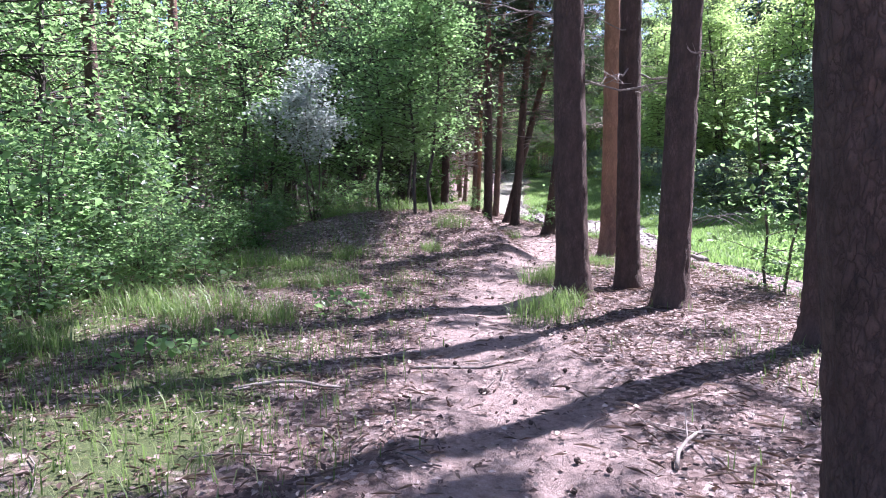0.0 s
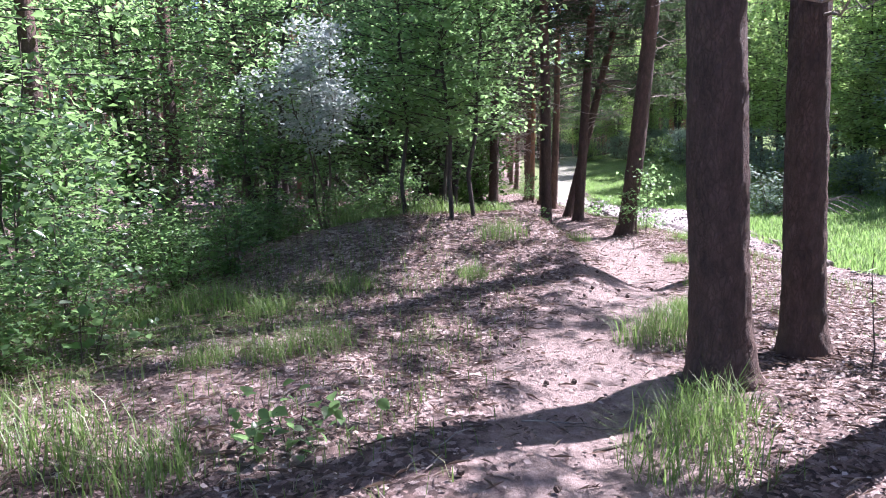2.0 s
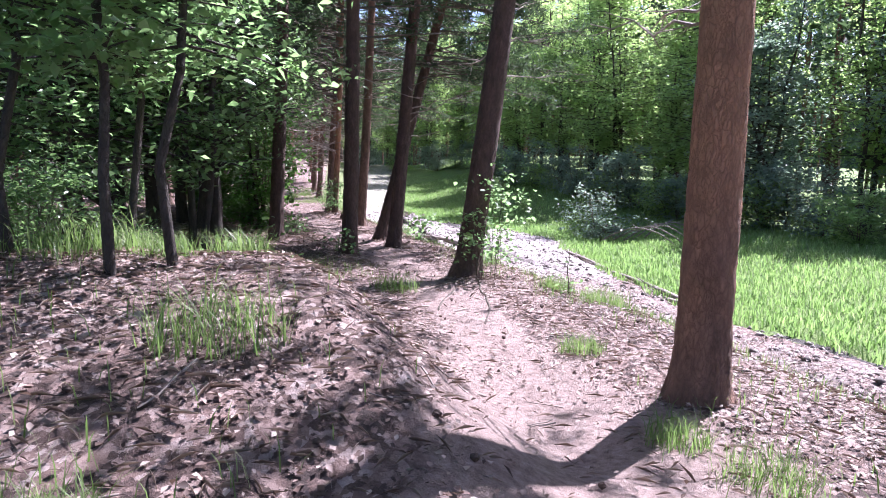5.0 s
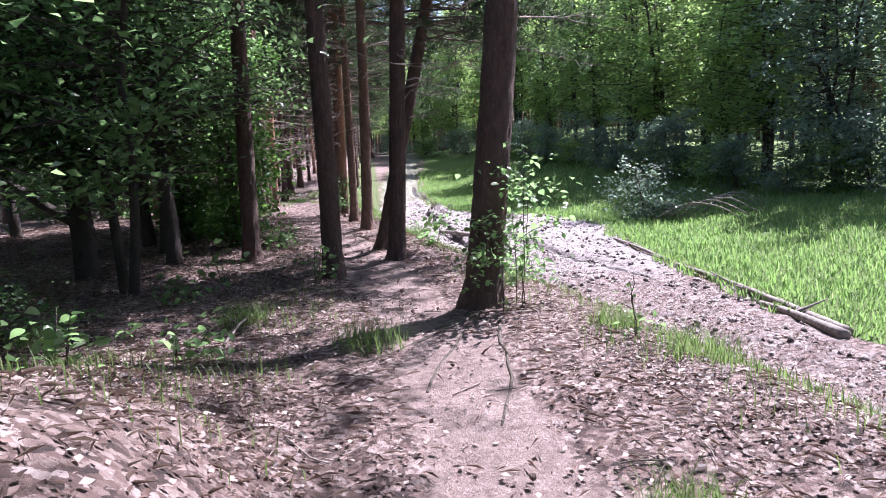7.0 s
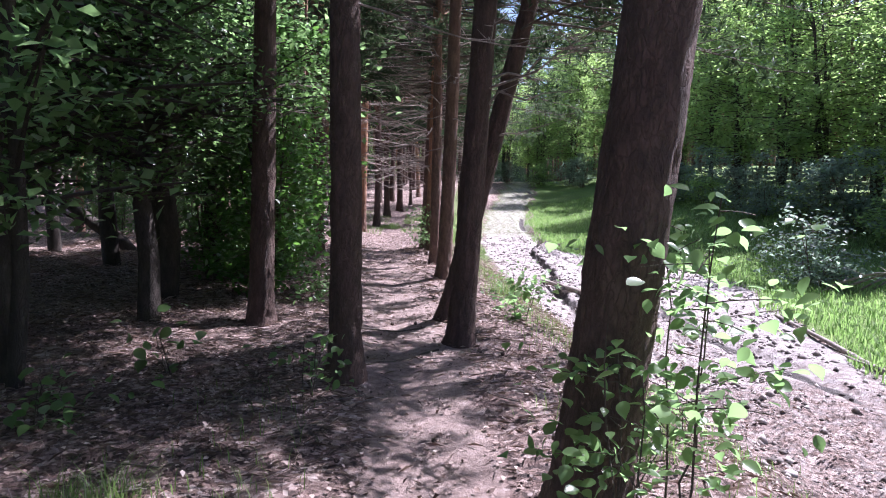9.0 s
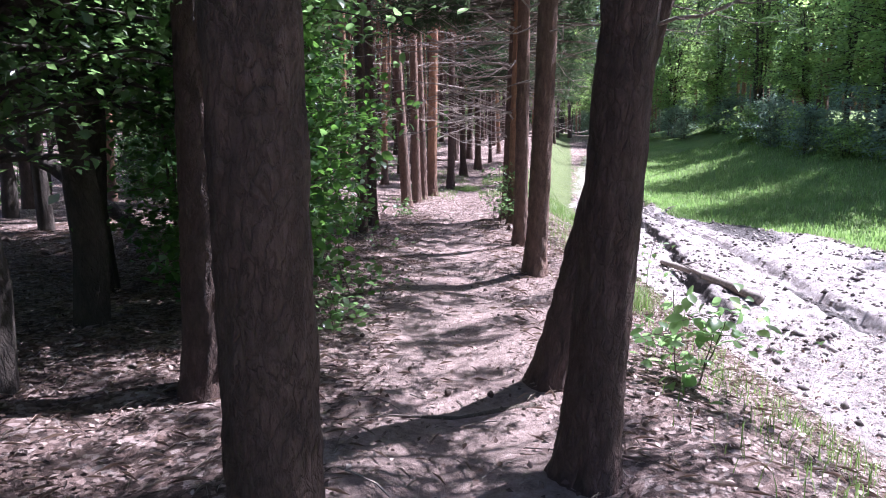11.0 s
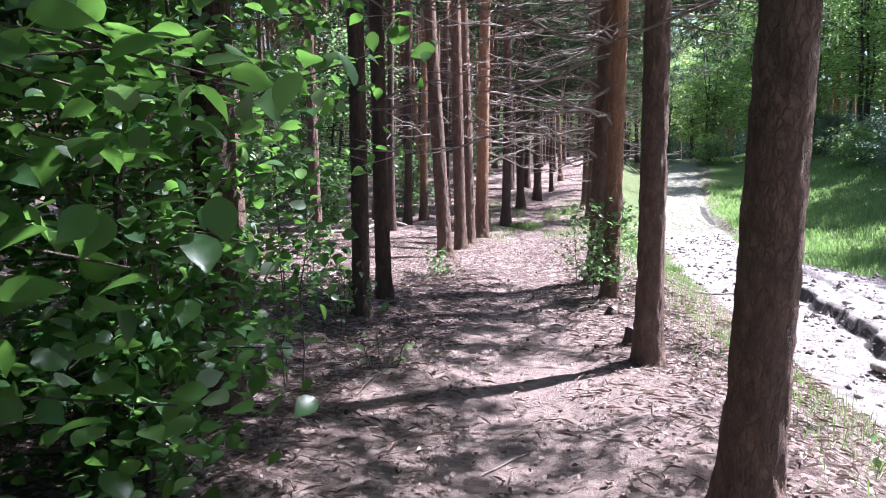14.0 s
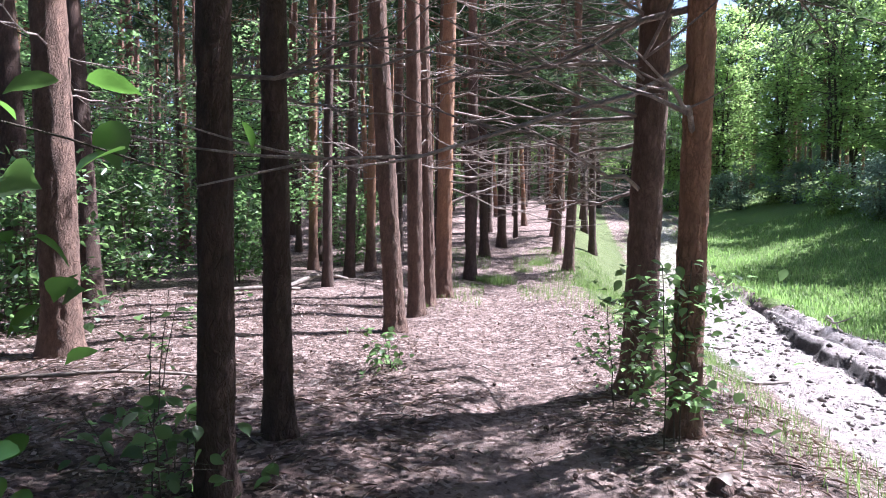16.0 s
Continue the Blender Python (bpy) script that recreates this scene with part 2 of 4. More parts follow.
# ---------- mesh helpers ----------
def mesh_from(name, verts, faces, mats, smooth=False):
    """A mesh from arrays: faces is (n, 3) or (n, 4)."""
    verts, faces = np.asarray(verts, np.float32), np.asarray(faces, np.int32)
    me = bpy.data.meshes.new(name)
    k = faces.shape[1]
    me.vertices.add(len(verts))
    me.vertices.foreach_set("co", verts.ravel())
    me.loops.add(faces.size)
    me.loops.foreach_set("vertex_index", faces.ravel())
    me.polygons.add(len(faces))
    me.polygons.foreach_set("loop_start", np.arange(0, faces.size, k, dtype=np.int32))
    me.polygons.foreach_set("loop_total", np.full(len(faces), k, np.int32))
    if smooth:
        me.polygons.foreach_set("use_smooth", np.ones(len(faces), bool))
    me.update(calc_edges=True)
    me.materials.append(mats)
    return me


def part(name, me, parent, label="", at=(0, 0, 0)):
    ob = new(name, me)
    ob.parent = parent
    ob.location = at
    if label:
        ob["label"] = label
    return ob


def unit(v):
    return v / np.maximum(np.linalg.norm(v, axis=-1, keepdims=True), 1e-9)


def leaves(rng, centres, size, up=0.6, slim=0.55, sag=0.25, spread=0.35):
    """Folded leaves, four corners and two triangles each, at the centres. up: how far they lie flat."""
    n = len(centres)
    way = rng.normal(size=(n, 3))
    way[:, 2] = way[:, 2] * (1 - up) - sag
    way = unit(way)
    side = np.cross(way, np.array([0, 0, 1.0]) + rng.normal(size=(n, 3)) * (1 - up) * 0.9)
    side = unit(side)
    nrm = np.cross(side, way)
    s = size * (1 + spread * rng.uniform(-1, 1, (n, 1)))
    base = centres - way * s * 0.5
    tip = centres + way * s * 0.5
    a = centres + side * s * slim * 0.5 + nrm * s * 0.12 - way * s * 0.06
    b = centres - side * s * slim * 0.5 + nrm * s * 0.12 - way * s * 0.06
    v = np.stack([base, a, tip, b], 1).reshape(-1, 3)
    i = np.arange(n)[:, None] * 4
    f = np.concatenate([i + [[0, 1, 2]], i + [[0, 2, 3]]], 1).reshape(-1, 3)
    return v, f


def round_leaves(rng, centres, size, up=0.6, slim=0.75, sag=0.3, spread=0.35):
    """Broad leaves with a rounded outline, pointed tip and folded midrib."""
    n = len(centres)
    way = rng.normal(size=(n, 3))
    way[:, 2] = way[:, 2] * (1 - up) - sag
    way = unit(way)
    side = unit(np.cross(way, np.array([0, 0, 1.0]) + rng.normal(size=(n, 3)) * (1 - up) * 0.9))
    nrm = np.cross(side, way)
    s = size * (1 + spread * rng.uniform(-1, 1, (n, 1)))
    def P(u, w, h):
        return centres + way * s * u + side * s * slim * w + nrm * s * h
    rim = [(-.5, 0, 0), (-.43, .2, .05), (-.25, .4, .1), (-.02, .45, .11), (.2, .34, .08), (.38, .15, .02), (.55, 0, -.08)]
    rim += [(u, -w, h) for u, w, h in rim[5:0:-1]]
    rib = [(-.24, 0, .02), (.06, 0, .03), (.3, 0, -.01)]
    v = np.stack([P(*q) for q in rim + rib], 1).reshape(-1, 3)
    i = np.arange(n)[:, None] * 15
    tri = [(0, 1, 12), (1, 2, 12), (2, 3, 13), (2, 13, 12), (3, 4, 13), (4, 5, 14), (4, 14, 13), (5, 6, 14)]
    mirror = {1: 11, 2: 10, 3: 9, 4: 8, 5: 7}
    tri += [(c, b, a) for a, b, c in [tuple(mirror.get(k, k) for k in t) for t in tri]]
    f = np.concatenate([i + [list(t)] for t in tri], 1).reshape(-1, 3)
    return v, f


def tubes(lines, sides=6):
    """Tapered tubes along polylines [(points, radii)]: one array of corners, one of quads."""
    V, F, o = [], [], 0
    a = np.linspace(0, 2 * np.pi, sides, endpoint=False)
    for pts, rad in lines:
        pts = np.asarray(pts, float)
        rad = np.asarray(rad, float)
        d = np.gradient(pts, axis=0)
        d = unit(d)
        ref = np.where(np.abs(d[:, 2:3]) > 0.9, np.array([[1.0, 0, 0]]), np.array([[0, 0, 1.0]]))
        u = unit(np.cross(d, ref))
        w = np.cross(d, u)
        ring = pts[:, None] + rad[:, None, None] * (np.cos(a)[None, :, None] * u[:, None] + np.sin(a)[None, :, None] * w[:, None])
        V.append(ring.reshape(-1, 3))
        m = len(pts)
        i = np.arange(m - 1)[:, None] * sides + np.arange(sides)[None]
        j = np.arange(m - 1)[:, None] * sides + (np.arange(sides)[None] + 1) % sides
        F.append(np.stack([i, j, j + sides, i + sides], -1).reshape(-1, 4) + o)
        o += m * sides
    return np.concatenate(V), np.concatenate(F)


def joined(pieces):
    V, F, o = [], [], 0
    for v, f in pieces:
        V.append(v)
        F.append(np.asarray(f) + o)
        o += len(v)
    return np.concatenate(V), np.concatenate(F)


# ---------- the lie of the land ----------
# along y: the crown of the path, the edge of the bank, the road's middle and its far edge against the meadow
YS = [-40, 0, 5, 8, 12, 16, 20, 24, 28, 32, 36, 40, 50, 80, 140]
PATH_X = [0.2, 0.15, 0.75, 1.2, 2.9, 3.35, 3.2, 3.05, 2.9, 2.9, 3.0, 3.1, 3.6, 7, 15]
BANK_X = [4.6, 4.4, 4.1, 4.2, 4.5, 4.5, 4.3, 4.2, 4.1, 4.2, 4.3, 4.6, 6.0, 10, 22]
ROAD_X = [17, 11.5, 9.8, 8.6, 7.4, 7.0, 6.9, 6.9, 7.0, 7.2, 7.4, 7.8, 9.2, 16, 30]
FIELD_X = [19, 13.2, 11.4, 10.0, 8.4, 7.9, 8.7, 9.8, 11.2, 11.0, 8.9, 9.1, 10.6, 17.5, 31.5]


CUT_Y = [22, 25.5, 27, 29, 31, 33, 34.5, 36, 38, 41, 44]
CUT_X = [5.9, 6.38, 6.52, 6.95, 7.28, 7.45, 7.6, 7.85, 8.5, 9.2, 9.6]


def along(y, xs):
    return np.interp(y, YS, xs)


def wave(x, y, f, s):
    """Smooth unevenness, -1 to 1."""
    return (np.sin(f * x * 1.3 + s) * np.sin(f * y * 0.9 + 2.1 * s) + 0.5 * np.sin(f * (2.3 * x + 1.7 * y) + 3.3 * s) * np.sin(f * (1.9 * y - 2.1 * x) + s)) / 1.5


def smooth(a, b, v):
    t = np.clip((v - a) / (b - a), 0, 1)
    return t * t * (3 - 2 * t)


def height(x, y):
    x, y = np.asarray(x, float), np.asarray(y, float)
    bx = along(y, BANK_X)
    drop = 0.7 * smooth(0.0, 1.9, x - bx)
    z = -drop + 0.12 * smooth(1.2, 3.0, along(y, PATH_X) - x) * smooth(14, 22, y)
    z = z + 0.14 * smooth(1.0, 4.0, along(y, PATH_X) - x) * (1 - smooth(7, 11, y))
    flank = 1 - smooth(1.35, 2.55, x + 0.12 * (y - 12.2))
    z = z + (0.72 * np.exp(-(np.minimum(x, 0.2) - 0.2) ** 2 / 7.0 - (y - 12.4) ** 2 / 4.4)) * flank
    z = z - 0.06 * np.exp(-((x - 3.0) / 1.1) ** 2 - ((y - 11.3) / 1.5) ** 2)
    z = z + 0.5 * smooth(0, 7, x - along(y, FIELD_X) - 1.0) + 1.3 * smooth(0, 11, x - along(y, FIELD_X) - 0.5) * smooth(26, 44, y)
    z = z + 3.0 * smooth(38, 78, y)
    z = z - 0.05 * np.exp(-((x - along(y, PATH_X)) / 0.4) ** 2)
    z = z + 0.035 * wave(x, y, 2.1, 0.7) + 0.014 * wave(x, y, 7.0, 1.9)
    road = 1 - smooth(0.8, 1.3, np.abs(x - along(y, ROAD_X)))
    r1 = x - (along(y, ROAD_X) - 0.55) + 0.12 * np.sin(y * 0.7)
    r2 = x - (along(y, ROAD_X) + 0.95) + 0.15 * np.sin(y * 0.55 + 1)
    deep = 0.3 + 0.7 * smooth(20, 25, y)
    for r, deep in ((r1, 0.3 * (1 - smooth(21, 23, y))), (r2, deep)):
        z = z + deep * (- 0.11 * (1 - smooth(0.12, 0.24, np.abs(r))) + 0.05 * np.exp(-((np.abs(r) - 0.36) / 0.12) ** 2))
    cut = x - np.interp(y, CUT_Y, CUT_X) - 0.05 * np.sin(y * 5.3) - 0.03 * np.sin(y * 13.1 + 1)
    z = z + smooth(23.5, 26, y) * (1 - smooth(40, 43, y)) * (0.13 * smooth(-0.05, 0.05, cut) * (1 - smooth(0.3, 1.3, cut)) - 0.05 * np.exp(-((cut + 0.1) / 0.1) ** 2))
    churned = smooth(0.1, 0.5, cut) * (1 - smooth(-0.3, 0.2, x - along(y, FIELD_X))) * smooth(21, 25, y) * (1 - smooth(42, 46, y))
    z = z + churned * (0.04 * wave(x, y, 5.3, 1.4) + 0.03 * wave(x, y, 12.0, 0.9)) + road * 0.025 * wave(x, y, 11.0, 0.4)
    return z


def ground_z(x, y):
    return float(height(x, y))


def build_ground():
    def axis(lo, hi, step, far):
        core = np.arange(lo, hi + step / 2, step)
        out = [step]
        while sum(out) < far:
            out.append(out[-1] * 1.28)
        out = np.cumsum(out)
        return np.concatenate([lo - out[::-1], core, hi + out])
    xs, ys = axis(-6, 13, 0.11, 700), axis(-1, 46, 0.12, 700)
    xs = np.sort(np.concatenate([xs, np.arange(5.815, 9.0, 0.11) + 0.0003, np.arange(5.788, 9.0, 0.11)]))
    X, Y = np.meshgrid(xs, ys)
    Z = height(X, Y)
    nx, ny = len(xs), len(ys)
    verts = np.stack([X, Y, Z], -1).reshape(-1, 3)
    i = (np.arange(ny - 1)[:, None] * nx + np.arange(nx - 1)[None]).ravel()
    faces = np.stack([i, i + 1, i + nx + 1, i + nx], -1)
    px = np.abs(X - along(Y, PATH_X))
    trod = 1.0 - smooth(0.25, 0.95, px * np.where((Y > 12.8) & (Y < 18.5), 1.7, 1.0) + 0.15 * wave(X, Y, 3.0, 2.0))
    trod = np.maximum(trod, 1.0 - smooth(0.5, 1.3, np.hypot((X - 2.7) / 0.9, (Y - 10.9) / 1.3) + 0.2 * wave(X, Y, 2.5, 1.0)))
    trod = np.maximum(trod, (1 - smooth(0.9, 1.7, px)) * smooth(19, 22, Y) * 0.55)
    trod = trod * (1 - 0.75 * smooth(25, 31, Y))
    lo = along(Y, ROAD_X) - 1.25
    mud = smooth(-0.35, 0.35, X - lo + 0.25 * wave(X, Y, 1.6, 0.3)) * (1 - smooth(-0.35, 0.3, X - along(Y, FIELD_X) + 0.3 * wave(X, Y, 1.3, 1.3)))
    track = mud
    mud = mud * (0.44 + 0.56 * smooth(19, 25, Y)) * (1 - 0.5 * smooth(36, 44, Y))
    field = smooth(-0.2, 0.3, X - along(Y, FIELD_X) + 0.3 * wave(X, Y, 1.3, 1.3))
    strip = (1 - smooth(0.5, 1.4, np.abs(X - along(Y, BANK_X) - 1.1))) * 0.4 * np.where(Y > 33, 2.2, 1)
    turf = np.maximum(strip, (0.35 + 0.5 * wave(X, Y, 1.1, 0.2)) * (1 - smooth(-1.2, -0.2, X - along(Y, PATH_X) + 0.4)) * (1 - smooth(9, 12, Y)))
    turf = np.maximum(turf, 0.8 * smooth(2.2, 3.6, along(Y, PATH_X) - X) * (1 - smooth(9, 12, Y)))
    turf = np.clip(np.maximum(turf, 0.7 * track * smooth(36, 44, Y)), 0, 1)
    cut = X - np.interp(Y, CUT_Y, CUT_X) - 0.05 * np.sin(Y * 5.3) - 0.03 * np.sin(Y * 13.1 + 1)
    # narrow dark strip along the foot of the cut
    dark_mud = np.exp(-((cut + 0.03) / 0.075) ** 2) * smooth(23.5, 26, Y) * (1 - smooth(40, 43, Y))
    rut = X - (along(Y, ROAD_X) + 0.95) + 0.15 * np.sin(Y * 0.55 + 1)
    # wet mud in the far rut, and a dark muddy patch near the meadow
    dark_mud = np.maximum(dark_mud, 0.85 * np.exp(-(rut / 0.16) ** 2) * smooth(-0.3, 0.3, wave(X, Y, 0.6, 0.5)))
    dark_mud = np.maximum(dark_mud, 0.8 * np.exp(-((X - 9.6) / 0.9) ** 2 - ((Y - 33) / 2.5) ** 2))
    c = (i // nx, i % nx)
    on_road = (track[c[0], c[1]] > 0.5)
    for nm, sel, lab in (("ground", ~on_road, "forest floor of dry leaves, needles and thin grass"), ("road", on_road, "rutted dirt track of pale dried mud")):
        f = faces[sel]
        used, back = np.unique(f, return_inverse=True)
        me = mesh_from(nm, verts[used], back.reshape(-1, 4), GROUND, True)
        for key, arr in (("trodden", trod), ("mud", mud), ("field", field), ("turf", turf), ("dark_mud", dark_mud)):
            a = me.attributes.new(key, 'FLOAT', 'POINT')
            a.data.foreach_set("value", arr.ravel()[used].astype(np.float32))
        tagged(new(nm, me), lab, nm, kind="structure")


build_ground()

# ---------- pines ----------
def trunk_mesh(rng, r, h, lean, sides, rings, rough, mat, curve=0.0):
    """A tapering trunk with a root flare, bark plates standing proud, and a lean."""
    t = np.linspace(0, 1, rings) ** 2.2
    z = -0.15 + t * (h + 0.15)
    a = np.linspace(0, 2 * np.pi, sides, endpoint=False)
    seed = rng.uniform(0, 50)
    taper = r * (1 - 0.62 * np.clip(z / h, 0, 1)) * (1 + 0.38 * np.exp(-np.maximum(z, 0) / 0.16))
    ph = rng.uniform(0, 6.28, 3)
    V = np.zeros((rings, sides, 3))
    for k in range(rings):
        off = np.array([lean[0] * z[k] + curve * math.sin(z[k] * 0.5 + ph[0]) - curve * math.sin(ph[0]), lean[1] * z[k]])
        for j in range(sides):
            u = a[j]
            lobes = 1 + 0.1 * math.exp(-max(z[k], 0) / 0.25) * math.sin(3 * u + ph[1]) + 0.025 * math.sin(2 * u + ph[2] + z[k] * 0.4)
            rad = taper[k] * lobes
            if rough:
                q = Vector((math.cos(u) * r * 21 + seed, math.sin(u) * r * 21, z[k] * 7.0))
                plate = 1 - abs(noise.noise(q)) * 2.2
                fade = 1 - 0.7 * min(max((z[k] - 2.5) / 3, 0), 1)
                rad += rough * fade * (plate + 0.5 * noise.noise(q * 2.3))
            V[k, j] = (math.cos(u) * rad + off[0], math.sin(u) * rad + off[1], z[k])
    i = np.arange(rings - 1)[:, None] * sides + np.arange(sides)[None]
    j = np.arange(rings - 1)[:, None] * sides + (np.arange(sides)[None] + 1) % sides
    F = np.stack([i, j, j + sides, i + sides], -1).reshape(-1, 4)
    return mesh_from("trunk", V.reshape(-1, 3), F, mat, True)


def dead_branch(rng, z0, ang, length, r0, off, trunk_r, n=7, sides=4):
    """A bare dead branch with twigs, from the trunk outwards."""
    s = np.linspace(0, 1, n)
    bend = rng.normal(0, 0.25, 2)
    droop = rng.uniform(-0.45, 0.25)
    pts = np.stack([off[0] + math.cos(ang) * (trunk_r * 0.7 + s * length) + bend[0] * s ** 2 * length,
                    off[1] + math.sin(ang) * (trunk_r * 0.7 + s * length) + bend[1] * s ** 2 * length,
                    z0 + droop * s * length + 0.12 * length * s ** 2 + rng.normal(0, 0.03, n)], -1)
    lines = [(pts, r0 * (1 - 0.8 * s))]
    for _ in range(int(rng.integers(3, 8)) if n > 5 else 3):
        k = int(rng.integers(1, n - 1))
        d = unit(np.array([math.cos(ang + rng.uniform(-1, 1)), math.sin(ang + rng.uniform(-1, 1)), rng.uniform(-0.4, 0.3)]))
        L = length * rng.uniform(0.15, 0.45)
        q = np.linspace(0, 1, 4)[:, None]
        lines.append((pts[k] + d * q * L + np.array([0, 0, 0.1 * L]) * q ** 2, r0 * 0.45 * (1 - 0.7 * q[:, 0])))
    v, f = tubes(lines, sides)
    return mesh_from("branch", v, f, DEADWOOD, True)


def needle_crown(rng, z0, z1, rad, count, lean, near=True):
    """Pine crown: whorled boughs carrying tufts of needles."""
    c, lines = [], []
    z = z0
    while z < z1:
        k = (z - z0) / (z1 - z0)
        reach = rad * (0.55 + 0.9 * k) * (1 - k) ** 0.6 * 1.4 + 0.2
        for _ in range(int(rng.integers(3, 6))):
            a = rng.uniform(0, 2 * np.pi)
            L = reach * rng.uniform(0.55, 1.1)
            base = np.array([lean[0] * z, lean[1] * z, z + rng.uniform(-0.2, 0.2)])
            d = np.array([math.cos(a), math.sin(a), rng.uniform(0.05, 0.5)])
            s = np.linspace(0, 1, 4)[:, None]
            if near or rng.uniform() < 0.4:
                lines.append((base + d * s * L, 0.03 * (1 - 0.8 * s[:, 0])))
            m = max(3, int(L * 9))
            u = rng.uniform(0.3, 1.05, (m, 1))
            c.append(base + d * u * L + rng.normal(0, 0.16, (m, 3)))
        z += rng.uniform(0.45, 0.75)
    c = np.concatenate(c)
    if len(c) > count:
        c = c[rng.choice(len(c), count, False)]
    c = np.repeat(c, 5, 0) + rng.normal(0, 0.09, (len(c) * 5, 3))
    v, f = leaves(rng, c, 0.3 if near else 0.42, up=0.2, slim=0.22, sag=-0.2)
    return mesh_from("crown", v, f, NEEDLE), mesh_from("bough", *tubes(lines, 3), BARK_ORANGE)


def low_boughs(rng, count, z0, z1, lean, ang, reach):
    """Living boughs low on the open side, added for the shade they cast: their wood, and their tufts of needles."""
    lines, c = [], []
    for _ in range(count):
        z = rng.uniform(z0, z1)
        a = rng.normal(ang, 0.6)
        L = reach * rng.uniform(0.6, 1.1)
        base = np.array([lean[0] * z, lean[1] * z, z])
        d = np.array([math.cos(a), math.sin(a), rng.uniform(-0.1, 0.3)])
        s = np.linspace(0, 1, 6)[:, None]
        line = base + d * s * L + np.array([0, 0, -0.1 * L]) * s ** 2
        lines.append((line, 0.018 * (1 - 0.8 * s[:, 0])))
        for _ in range(int(rng.integers(6, 11))):
            u = rng.uniform(0.3, 1.0)
            b = a + rng.choice([-1, 1]) * rng.uniform(0.4, 1.1)
            p = base + d * u * L + np.array([0, 0, -0.1 * L]) * u ** 2
            e = np.array([math.cos(b), math.sin(b), rng.uniform(-0.25, 0.3)]) * rng.uniform(0.25, 0.7)
            w = np.linspace(0, 1, 3)[:, None]
            lines.append((p + e * w, 0.006 * (1 - 0.6 * w[:, 0])))
            if rng.uniform() < 0.75:
                k = int(rng.integers(2, 5))
                c.append(p + e * rng.uniform(0.4, 1.1, (k, 1)) + rng.normal(0, 0.04, (k, 3)))
    c = np.concatenate(c)
    c = np.repeat(c, 9, 0) + rng.normal(0, 0.05, (len(c) * 9, 3))
    return mesh_from("low_bough", *tubes(lines, 4), BARK_GREY, True), mesh_from("needles", *leaves(rng, c, 0.15, up=0.2, slim=0.14, sag=-0.1), NEEDLE)


def pine(rng, r, h, lean=(0, 0), near=True, orange=False, dead=8, low=2.4, reach=1.4, sweep=None, curve=0.03, crown_low=0.6, tangle=0.0):
    """A pine: trunk, dead lower branches, boughs and crown under an Empty at its foot."""
    e = new("pine_tree")
    part("trunk", trunk_mesh(rng, r, h, lean, 52 if near else 8, 130 if near else 9, 0.012 if near else 0, (BARK, BARK_ORANGE, BARK_BROWN)[int(orange)], curve), e)
    for _ in range(dead):
        z = rng.uniform(low, h * (crown_low + 0.1)) if rng.uniform() > tangle else rng.uniform(low, 5.2)
        a = rng.uniform(0, 2 * np.pi) if sweep is None else rng.normal(sweep, 1.0)
        tr = r * (1 - 0.62 * z / h)
        part("branch", dead_branch(rng, z, a, rng.uniform(0.4, 1.0) * reach, (0.008 + 0.006 * rng.uniform()) * (1.7 if tangle > 0.5 and near else 1.0), (lean[0] * z, lean[1] * z), tr, 7 if near else 5, 4 if near else 3), e, "bare dead branch")
    cr, bo = needle_crown(rng, h * crown_low, h, 1.7, 260 if near else 110, lean, near)
    tagged(part("bough", bo, e, "orange boughs under the needles"), kind="stuff")
    tagged(part("crown", cr, e, "dark green pine needles"), kind="stuff")
    return e


def put(e, x, y, turn=0.0, sink=0.0):
    e.matrix_basis = pose(x, y, ground_z(x, y) - sink, 0, 0, turn)
    return e


